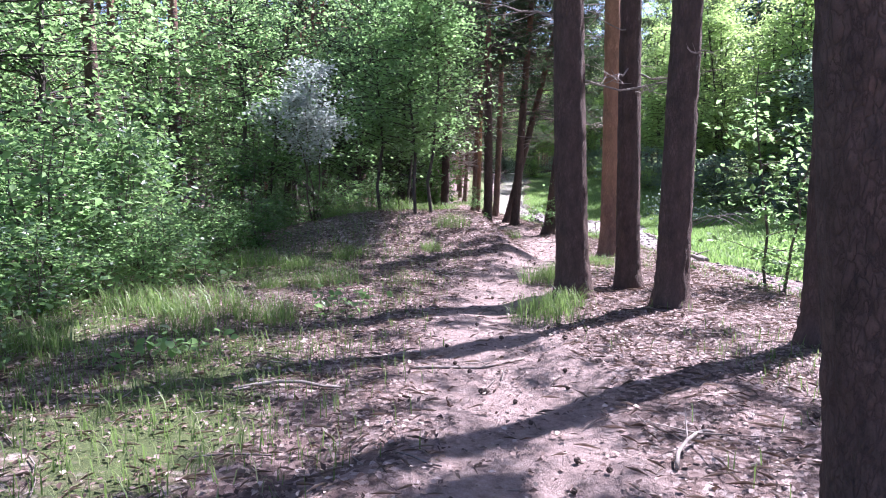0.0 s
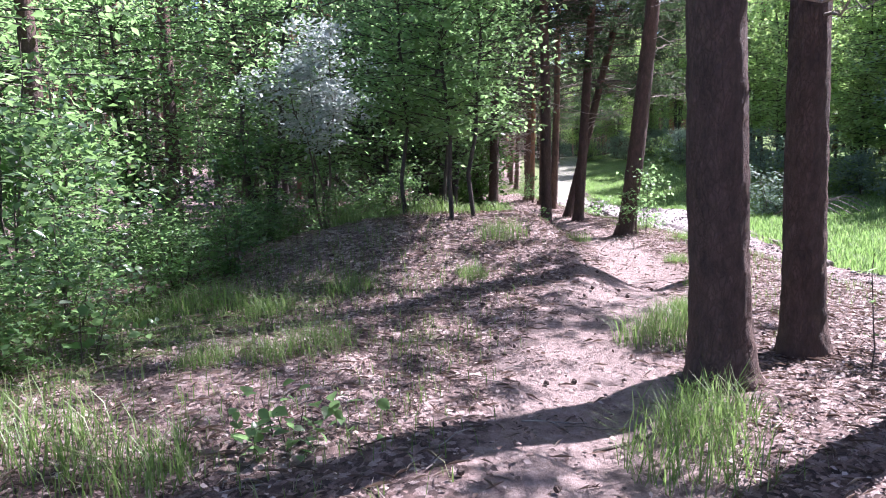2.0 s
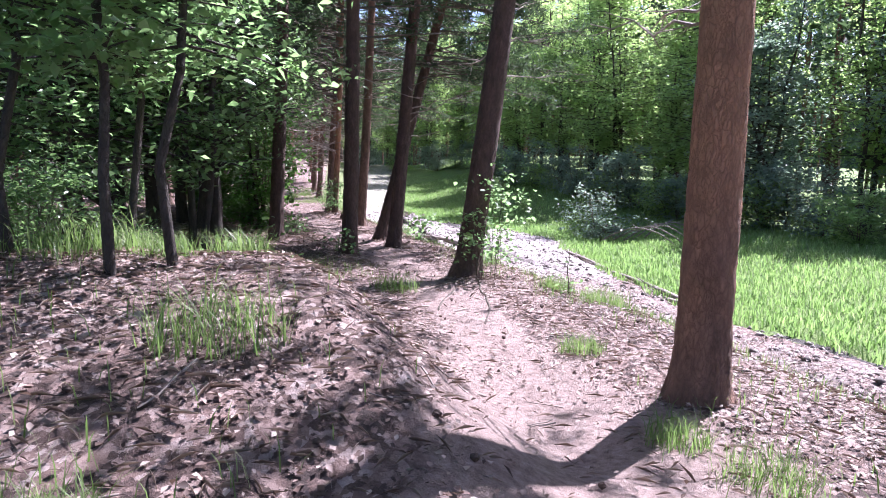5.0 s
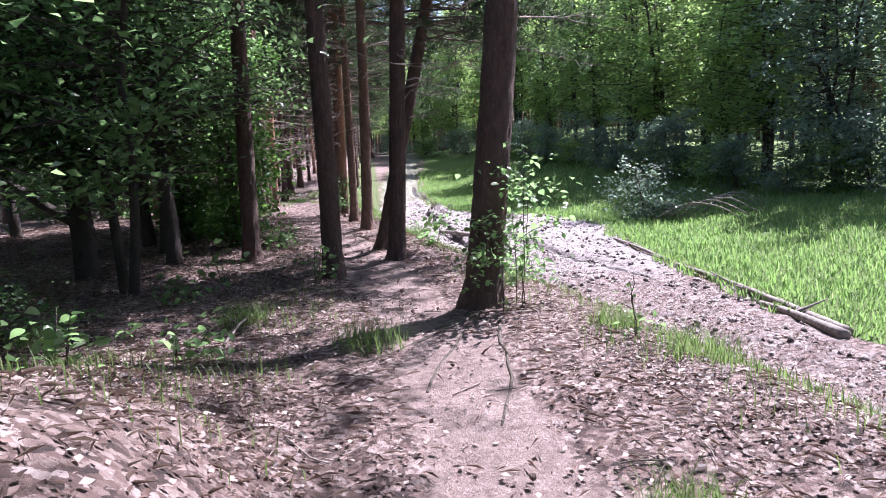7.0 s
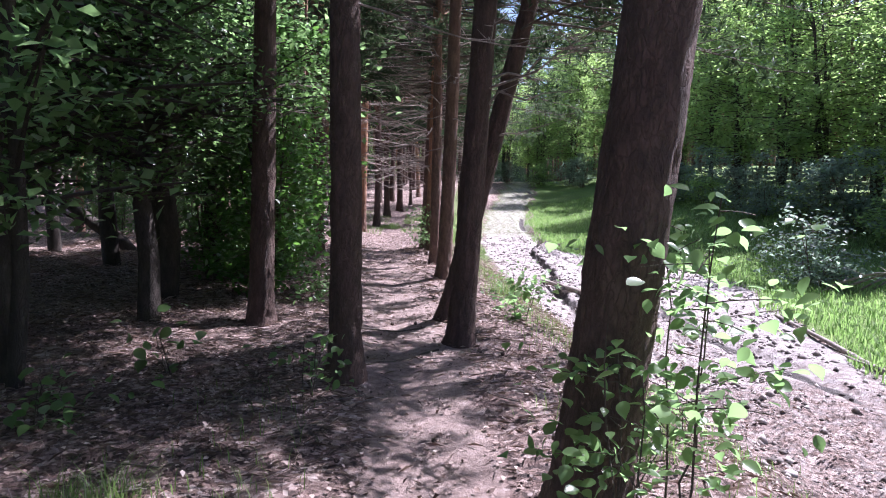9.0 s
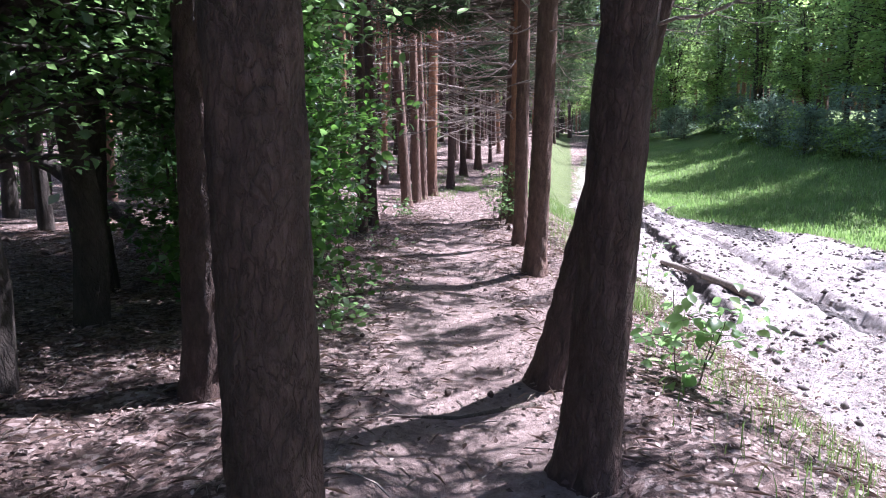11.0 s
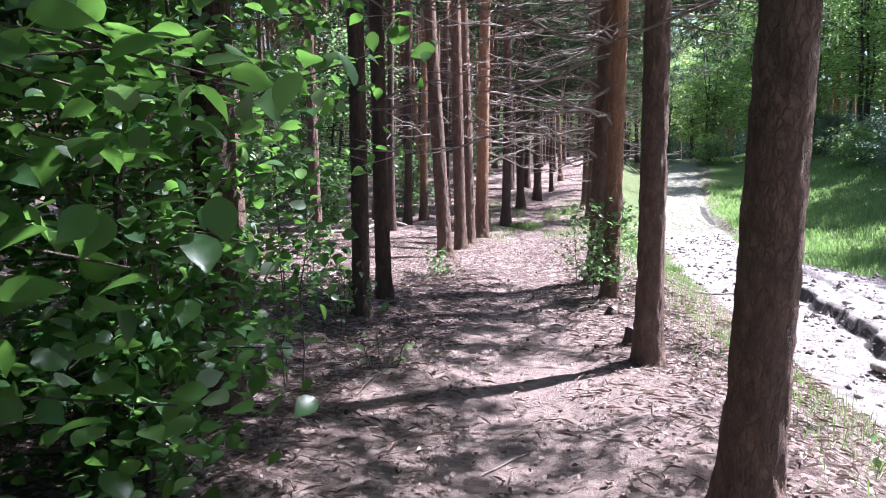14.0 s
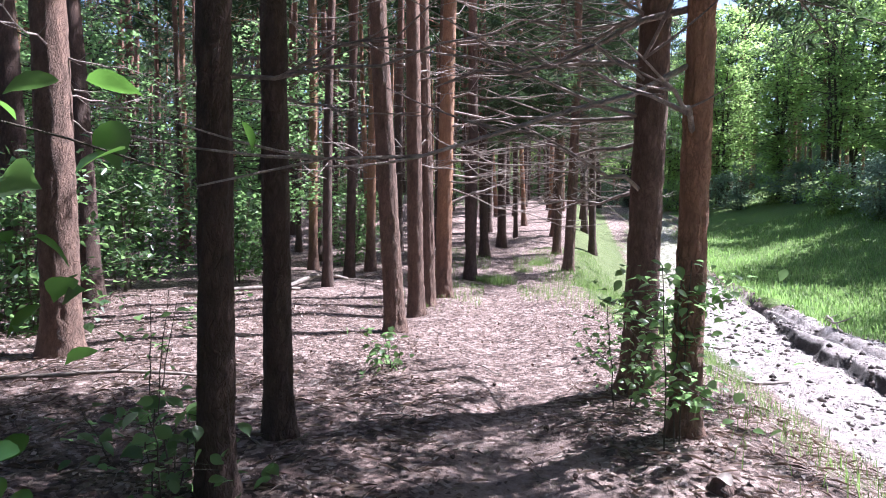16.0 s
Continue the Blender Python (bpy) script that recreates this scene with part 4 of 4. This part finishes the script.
stuff("leaf_litter", leaves(rng, c, 0.027, up=0.7, slim=0.66, sag=0.0, spread=0.7), LITTER, "dry brown and pale fallen leaves on the forest floor", "leaf litter")

# dry stalks and needles
x, y = scatter(rng, 50000, -4, 6, 0.5, 30)
keep = (rng.uniform(size=len(x)) < np.where(np.abs(x - along(y, PATH_X)) < 0.45, 0.15, 0.8)) & ~mud_at(x, y)
x, y = x[keep], y[keep]
c = np.stack([x, y, height(x, y) + rng.uniform(0.004, 0.03, len(x))], -1)
stuff("dry_straw", leaves(rng, c, 0.09, up=0.93, slim=0.022, sag=0.0, spread=0.6), STRAW, "dry straw, needles and stalks on the ground", "straw")

# thin standing grass of the clearing and the bank
x, y = scatter(rng, 230000, -6, 6.2, 0.3, 46)
px = along(y, PATH_X) - x
grow = 0.5 + 0.5 * wave(x, y, 1.1, 0.2)
west = (1 - smooth(9.5, 12.5, y)) * smooth(0.4, 1.4, px) * (0.45 + 0.55 * smooth(1.5, 3.4, px)) * (0.3 + 0.7 * smooth(0.3, 0.7, grow))
bank = (1 - smooth(0.4, 1.2, np.abs(x - along(y, BANK_X) - 1.0))) * 0.5 * (0.3 + grow) * np.where(y > 33, 1.6, 1.0)
mid = smooth(12.5, 14, y) * (1 - smooth(17, 19, y)) * 0.5 * smooth(0.4, 0.75, grow) * smooth(0.5, 0.9, np.abs(px))
east = (1 - smooth(11, 13, y)) * smooth(0.5, 1.0, -px) * 0.3 * smooth(0.35, 0.8, grow)
rear = smooth(33, 36, y) * (np.abs(px) > 0.3) * (np.abs(px) < 2.0) * 0.6 * smooth(0.3, 0.7, grow)
keep = (rng.uniform(size=len(x)) < np.clip(1.7 * west + east + bank + mid + rear, 0, 1)) & ~(mud_at(x, y) & (rng.uniform(size=len(x)) > 0.03))
x, y = x[keep], y[keep]
stuff("thin_grass", blades(rng, x, y, 0.13, 0.0028, 0.6), GRASS, "thin green and yellowing grass among dead leaves", "grass")

# the meadow across the track
x, y = scatter(rng, 200000, 7.4, 18.5, 6, 56)
d = x - along(y, FIELD_X)
near = np.exp(-np.hypot(x - 6, (y - 22) * 0.35) / 9)
keep = (d > -0.2 + 0.3 * wave(x, y, 1.3, 1.3)) & (rng.uniform(size=len(x)) < 0.12 + 0.95 * near)
x, y = x[keep], y[keep]
stuff("meadow_grass", blades(rng, x, y, 0.16, 0.009, 0.8), FIELD_GRASS, "bright sunlit meadow grass beside the dirt track", "grass")


# tufts of grass that stand out
def tuft_mesh(rng, n, spread_r, tall):
    r = spread_r * np.sqrt(rng.uniform(size=n))
    a = rng.uniform(0, 2 * np.pi, n)
    return mesh_from("grass_tuft", *blades(rng, r * np.cos(a), r * np.sin(a), tall, 0.0025, 0.95, np.full(n, -0.02)), GRASS)


TUFTS = [tuft_mesh(np.random.default_rng(300 + k), 260, 0.2 + 0.05 * k, 0.19 + 0.03 * k) for k in range(3)]
tuft_at = [(2.25, 9.1), (2.05, 8.75), (1.85, 8.4), (2.5, 9.45), (1.55, 6.85), (1.4, 6.5), (1.72, 7.1), (-0.95, 8.1), (-0.6, 8.35), (-1.3, 8.0), (-1.1, 6.4), (-1.65, 5.9), (-1.9, 6.3),
           (-2.2, 6.5), (-1.6, 6.6), (-2.4, 5.2), (-2.9, 8.6), (-1.8, 9.5), (-1.2, 9.3), (-2.2, 9.2), (2.95, 38.4), (2.7, 38.6), (3.1, 38.0), (4.3, 42.2), (4.1, 41.7), (3.7, 40.5), (0.4, 14.0), (3.55, 12.6),
           (3.3, 10.5), (5.5, 35.5), (5.9, 35.0), (5.2, 36.2), (4.6, 37.5), (1.8, 16.5), (0.3, 16.2), (4.4, 17.1), (4.6, 15.1), (4.7, 14.2), (2.75, 15.4), (3.2, 11.0), (4.6, 22.9), (0.2, 12.6), (0.7, 12.5), (1.1, 12.7), (-0.4, 12.5), (0.4, 13.0), (-0.9, 12.7), (1.0, 11.2), (0.6, 10.2), (-0.6, 10.0)]
for k, (x, y) in enumerate(tuft_at):
    ob = new("grass_tuft", TUFTS[k % 3])
    ob.matrix_basis = pose(x, y, ground_z(x, y), 0, 0, rng.uniform(0, 360)) @ Matrix.Scale(rng.uniform(0.75, 1.2), 4)
    tagged(ob, "tuft of fresh green grass on the forest floor", "grass tuft", "grass tufts")


# pine cones
def cone_mesh():
    bm = bmesh.new()
    rings, sides = 7, 9
    vs = []
    for k in range(rings):
        t = k / (rings - 1)
        r = 0.02 * math.sin(math.pi * (0.08 + 0.86 * t ** 0.8)) + 0.002
        vs.append([bm.verts.new((math.cos(2 * math.pi * (j + 0.5 * (k % 2)) / sides) * r * (1.22 if (j + k) % 2 else 0.85),
                                 math.sin(2 * math.pi * (j + 0.5 * (k % 2)) / sides) * r * (1.22 if (j + k) % 2 else 0.85), t * 0.05)) for j in range(sides)])
    for k in range(rings - 1):
        for j in range(sides):
            bm.faces.new((vs[k][j], vs[k][(j + 1) % sides], vs[k + 1][(j + 1) % sides], vs[k + 1][j]))
    bm.faces.new(vs[0][::-1])
    bm.faces.new(vs[-1])
    me = bpy.data.meshes.new("pine_cone")
    bm.to_mesh(me)
    bm.free()
    me.materials.append(CONE)
    return me


CONE_MESH = cone_mesh()
count = 0
while count < 120:
    if count < 80:
        x, y = rng.normal(0.9, 1.1), rng.uniform(3, 11)
    else:
        x, y = rng.normal(3.0, 0.9), rng.uniform(12, 30)
    ob = new("pine_cone", CONE_MESH)
    ob.matrix_basis = pose(x, y, ground_z(x, y) + 0.018, 90 + rng.uniform(-20, 20), 0, rng.uniform(0, 360)) @ Matrix.Scale(rng.uniform(0.55, 0.85), 4)
    tagged(ob, "dark open pine cone lying on dead leaves", "pine cone", "pine cones")
    count += 1


# twigs and fallen branches
def lying(rng, x0, y0, x1, y1, r, lift=0.0, forks=0, mat=None, name="fallen_branch", sides=6):
    n = max(6, int(math.hypot(x1 - x0, y1 - y0) * 5))
    t = np.linspace(0, 1, n)
    wob = 0.003 if r > 0.035 else 0.018 if 0.016 < r < 0.018 else 0.012
    px = x0 + (x1 - x0) * t + np.cumsum(rng.normal(0, wob, n))
    py = y0 + (y1 - y0) * t + np.cumsum(rng.normal(0, wob, n))
    gz = height(px, py)
    if r > 0.035:
        gz = np.convolve(np.pad(gz, 6, mode='edge'), np.ones(13) / 13, 'valid')
    line = np.stack([px, py, gz + r * 0.7 + lift * np.sin(np.pi * t)], -1)
    rad = r * (1 - 0.45 * t) * (1 + rng.normal(0, 0.05, n))
    lines = [(np.concatenate([line[:1], line, line[-1:]]) + np.concatenate([(line[:1] - line[1:2]) * 0.02, np.zeros((n, 3)), (line[-1:] - line[-2:-1]) * 0.02]), np.concatenate([[0.001], rad, [0.001]]))]
    for _ in range(forks):
        k = int(rng.integers(1, n - 1))
        a = rng.uniform(0, 2 * np.pi)
        L = rng.uniform(0.15, 0.45)
        q = np.linspace(0, 1, 4)[:, None]
        lines.append((line[k] + np.array([math.cos(a), math.sin(a), 0.35]) * q * L, r * 0.4 * (1 - 0.7 * q[:, 0])))
    v, f = tubes(lines, sides)
    o = np.array([x0, y0, ground_z(x0, y0)])
    ob = new(name, mesh_from(name, v - o, f, mat or WOOD, True))
    ob.location = o
    return ob


for x0, y0, x1, y1, r, lift, forks, words in [
        (-0.95, 4.5, -0.35, 4.62, 0.014, 0.02, 2, "pale dry branch lying on dead leaves"),
        (0.1, 4.95, 0.95, 5.2, 0.012, 0.0, 1, "thin dark root across the path"),
        (1.2, 3.3, 1.55, 3.75, 0.013, 0.05, 3, "dry forked branch among dead leaves"),
        (1.7, 15.7, 2.0, 16.8, 0.012, 0.06, 2, "dry forked branch among dead leaves"),
        (5.3, 32.4, 6.4, 32.75, 0.03, 0.0, 1, "grey stick lying on the dirt track"),
        (5.05, 32.15, 5.5, 32.0, 0.02, 0.0, 0, "grey stick lying on the dirt track"),
        (9.3, 37.7, 8.5, 35.5, 0.03, 0.12, 4, "dark branch lying at the edge of the mud"),
        (-0.5, 35.0, 0.15, 36.9, 0.05, 0.15, 2, "pale curved fallen branch on the forest floor"),
        (-1.8, 34.2, -0.3, 35.2, 0.05, 0.05, 2, "grey fallen branch on the forest floor"),
        (0.2, 24.9, 0.9, 26.4, 0.025, 0.05, 3, "dry fallen branch in the undergrowth"),
        (-1.0, 29.2, 0.6, 29.5, 0.02, 0.03, 3, "dry fallen branch under the pines"),
        (-3.6, 20.5, -1.0, 19.6, 0.03, 0.2, 4, "dry fallen branch under shaded trees")]:
    tagged(lying(rng, x0, y0, x1, y1, r, lift, forks), words, "branch")
for x0, y0, x1, y1, r, words in [
        (7.62, 15.95, 8.0, 17.6, 0.06, "short thick pole lying along the track"),
        (7.82, 16.1, 8.75, 20.6, 0.055, "long pale pole lying along the meadow's edge"),
        (6.75, 25.2, 6.45, 28.4, 0.07, "pale fallen pole lying along the rut"),
        (8.85, 20.9, 9.6, 24.3, 0.04, "thin pole half hidden in meadow grass")]:
    tagged(lying(rng, x0, y0, x1, y1, r, 0.02, 2, None, "fallen_pole", 10), words, "log")

lines = []
for _ in range(900):
    x, y = rng.uniform(-3.5, 5.5), rng.uniform(0.5, 32)
    a, L = rng.uniform(0, 2 * np.pi), rng.uniform(0.08, 0.35)
    t = np.linspace(0, 1, 4)
    px, py = x + math.cos(a) * L * t + rng.normal(0, 0.01, 4), y + math.sin(a) * L * t + rng.normal(0, 0.01, 4)
    lines.append((np.stack([px, py, height(px, py) + 0.008 + rng.uniform(0, 0.015)], -1), np.full(4, rng.uniform(0.002, 0.0055))))
stuff("twigs", tubes(lines, 3), WOOD, "small dry twigs strewn over the ground", "twigs")


# clods and small stones of the track
x, y = scatter(rng, 24000, 5.0, 12, 12, 42)
keep = mud_at(x, y) & (rng.uniform(size=len(x)) < 0.25 + 0.75 * smooth(-0.2, 0.5, wave(x, y, 1.9, 0.6)))
x, y = x[keep], y[keep]
n = len(x)
sz = 0.011 + 0.05 * rng.uniform(size=n) ** 3.5
octa = np.array([[1, 0, 0], [0, 1, 0], [-1, 0, 0], [0, -1, 0], [0, 0, 0.8], [0, 0, -0.5]])
v = octa[None] * (sz[:, None, None] * rng.uniform(0.5, 1.4, (n, 6, 1)))
a = rng.uniform(0, 2 * np.pi, n)
v = np.stack([v[..., 0] * np.cos(a)[:, None] - v[..., 1] * np.sin(a)[:, None], v[..., 0] * np.sin(a)[:, None] + v[..., 1] * np.cos(a)[:, None], v[..., 2]], -1)
v = v + np.stack([x, y, height(x, y) + sz * 0.15], -1)[:, None]
tri = np.array([[0, 1, 4], [1, 2, 4], [2, 3, 4], [3, 0, 4], [1, 0, 5], [2, 1, 5], [3, 2, 5], [0, 3, 5]])
stuff("mud_clods", (v.reshape(-1, 3), (np.arange(n)[:, None, None] * 6 + tri[None]).reshape(-1, 3)), CLOD, "dark and pale clods of dried mud on the track", "clods")


# root-like tubes across the path, in place of dark lines cast by branches
for x0, y0, x1, y1 in [(3.75, 16.0, 2.3, 14.6), (3.85, 15.8, 3.1, 13.7), (3.8, 16.0, 2.5, 15.2), (3.7, 15.9, 2.9, 14.4), (2.1, 7.3, 1.0, 6.7), (3.6, 20.5, 2.6, 20.2), (3.55, 19.5, 2.9, 19.0)]:
    ob = lying(rng, x0, y0, x1, y1, 0.017, 0.0, 0, BARK_GREY, "root_shadow")
    ob.location.z -= 0.012
    tagged(ob, "thin root-like line over the trodden path, shaped after branch shadows", "root", "roots over the path")


# stumps
def stump(rng, x, y, r, h):
    e = new("tree_stump")
    a = np.linspace(0, 2 * np.pi, 18, endpoint=False)
    rings = []
    for k, (z, s) in enumerate([(-0.1, 1.5), (0.0, 1.35), (0.03, 1.12), (h * 0.6, 1.0), (h, 0.97)]):
        rr = r * s * (1 + 0.06 * np.sin(3 * a + k * 0.2) + 0.03 * rng.normal(size=18))
        rings.append(np.stack([rr * np.cos(a), rr * np.sin(a), np.full(18, z) + (0.02 * np.sin(2 * a) if k == 4 else 0)], -1))
    v = np.concatenate(rings)
    i = np.arange(4)[:, None] * 18 + np.arange(18)[None]
    j = np.arange(4)[:, None] * 18 + (np.arange(18)[None] + 1) % 18
    part("bark", mesh_from("bark", v, np.stack([i, j, j + 18, i + 18], -1).reshape(-1, 4), BARK, True), e)
    top = np.concatenate([rings[-1], [[0, 0, h]]])
    k = np.arange(18)
    part("cut_top", mesh_from("cut_top", top, np.stack([k, (k + 1) % 18, np.full(18, 18)], -1), WOOD), e, "weathered cut wood")
    return put(e, x, y)


tagged(stump(rng, 3.85, 26.78, 0.06, 0.13), "small dark cut stump beside a pine", "stump")
tagged(stump(rng, 3.82, 27.78, 0.05, 0.05), "low rotten stump beside the path", "stump")

# leafy shoots at the feet of trees
def shoot(seed, x, y, h, rad, clumps, per, size, words, mat=None, low=0.25):
    e = leafy("leafy_shoot", R(seed), h, rad, 3, clumps, per, size, mat or LEAF, low, 0.004, None, 0.55, True)
    return tagged(put(e, x, y), words, "shoot", "leafy shoots")


shoot(400, 4.17, 16.1, 1.65, 0.45, 30, 13, 0.06, "leafy shoots growing up against a leaning pine")
shoot(401, 4.0, 15.95, 1.1, 0.35, 20, 12, 0.055, "leafy shoots growing up against a leaning pine")
shoot(402, 4.5, 20.95, 0.62, 0.5, 18, 8, 0.085, "low shoot with round sunlit leaves on the bank")
shoot(403, 3.74, 28.35, 1.25, 0.38, 26, 16, 0.06, "leafy shoots in front of a pair of pines")
shoot(404, 3.62, 29.15, 1.0, 0.45, 22, 15, 0.055, "leafy shoots in front of a pair of pines")
shoot(405, 1.2, 27.55, 0.55, 0.35, 12, 6, 0.08, "small shoot with broad leaves on the forest floor")
shoot(406, 0.85, 27.9, 0.5, 0.35, 10, 6, 0.08, "small shoot with broad leaves on the forest floor")
shoot(407, 0.4, 28.9, 0.95, 0.3, 8, 4, 0.08, "thin shoot with a few broad leaves")
shoot(408, 2.25, 22.0, 0.4, 0.4, 16, 8, 0.07, "low shoot with broad leaves beside the path")
shoot(409, 2.2, 23.0, 0.45, 0.4, 16, 8, 0.07, "low shoot with broad leaves beside the path")
shoot(410, 1.55, 18.6, 0.55, 0.3, 8, 5, 0.09, "small shoot with broad pale leaves")
shoot(411, 5.2, 24.8, 0.9, 0.35, 14, 6, 0.06, "thin shoot at the edge of the dirt track")
shoot(412, 1.45, 27.15, 0.8, 0.25, 10, 7, 0.06, "leafy shoot at the foot of a slim pine")
shoot(413, 4.15, 30.9, 1.1, 0.4, 16, 8, 0.07, "leafy shoot beside the path")
shoot(414, 4.65, 14.7, 0.6, 0.15, 8, 5, 0.04, "thin shoot with small leaves on the bank")
shoot(418, 1.5, 25.4, 2.4, 0.6, 34, 12, 0.08, "tall hazel shoot with broad leaves beside a pine", HAZEL)
shoot(415, 3.0, 7.6, 1.0, 0.3, 9, 4, 0.06, "thin shoot with a few light leaves between pines")
shoot(416, 2.45, 18.2, 0.6, 0.25, 9, 6, 0.06, "leafy shoot at the foot of a pine")
shoot(417, 2.0, 26.0, 0.45, 0.25, 8, 5, 0.06, "small shoot with broad leaves beside the path")
for k, (x, y, h) in enumerate([(-0.5, 6.9, 0.35), (-2.2, 8.1, 0.5), (-2.8, 7.3, 0.6), (-2.6, 9.9, 0.6), (-3.0, 6.2, 0.6), (-2.3, 11.0, 0.5), (-1.5, 5.1, 0.3), (0.4, 16.4, 0.4), (1.0, 17.6, 0.4), (1.4, 15.2, 0.3), (0.9, 14.4, 0.45), (4.9, 17.6, 0.5), (1.9, 30.4, 0.4), (-0.4, 31.6, 0.6)]):
    shoot(430 + k, x, y, h, 0.35, 12, 7, 0.07, "low broad-leaved seedling on the forest floor")

# a fallen crown with dry limbs at the meadow's far edge
e = leafy("toppled_bush", R(500), 1.7, 1.5, 5, 60, 22, 0.12, LEAF_BLUE, 0.1, 0.02)
tagged(put(e, 12.6, 27.8), "bushy fallen crown with pale leaves on the meadow", "bush")
for k in range(5):
    tagged(lying(rng, 12.2 + 0.4 * k, 27.0, 13.4 + 0.5 * k, 24.6 + 0.4 * k, 0.03, 0.5, 5), "bare dry limb of a fallen crown", "branch", "dry limbs on the meadow")


# a dark dead trunk leaning through the shade
def leaning_trunk():
    t = np.linspace(0, 1, 12)
    line = np.stack([-3.4 * t, -0.5 * t, -0.15 + 2.6 * t ** 0.9], -1) + np.concatenate([np.zeros((1, 3)), rng.normal(0, 0.025, (11, 3))])
    e = new("dead_tree")
    part("trunk", mesh_from("trunk", *tubes([(line, 0.13 * (1 - 0.5 * t))], 12), BARK_DARK, True), e)
    for k in (5, 7, 9, 10):
        a = rng.uniform(0, 2 * np.pi)
        q = np.linspace(0, 1, 5)[:, None]
        limb = line[k] + np.array([math.cos(a), math.sin(a), 0.7]) * q * rng.uniform(0.5, 1.2)
        part("branch", mesh_from("branch", *tubes([(limb, 0.03 * (1 - 0.8 * q[:, 0]))], 6), BARK_DARK, True), e)
    return put(e, -2.0, 27.2)


tagged(leaning_trunk(), "dark dead tree leaning low through the undergrowth", "tree")
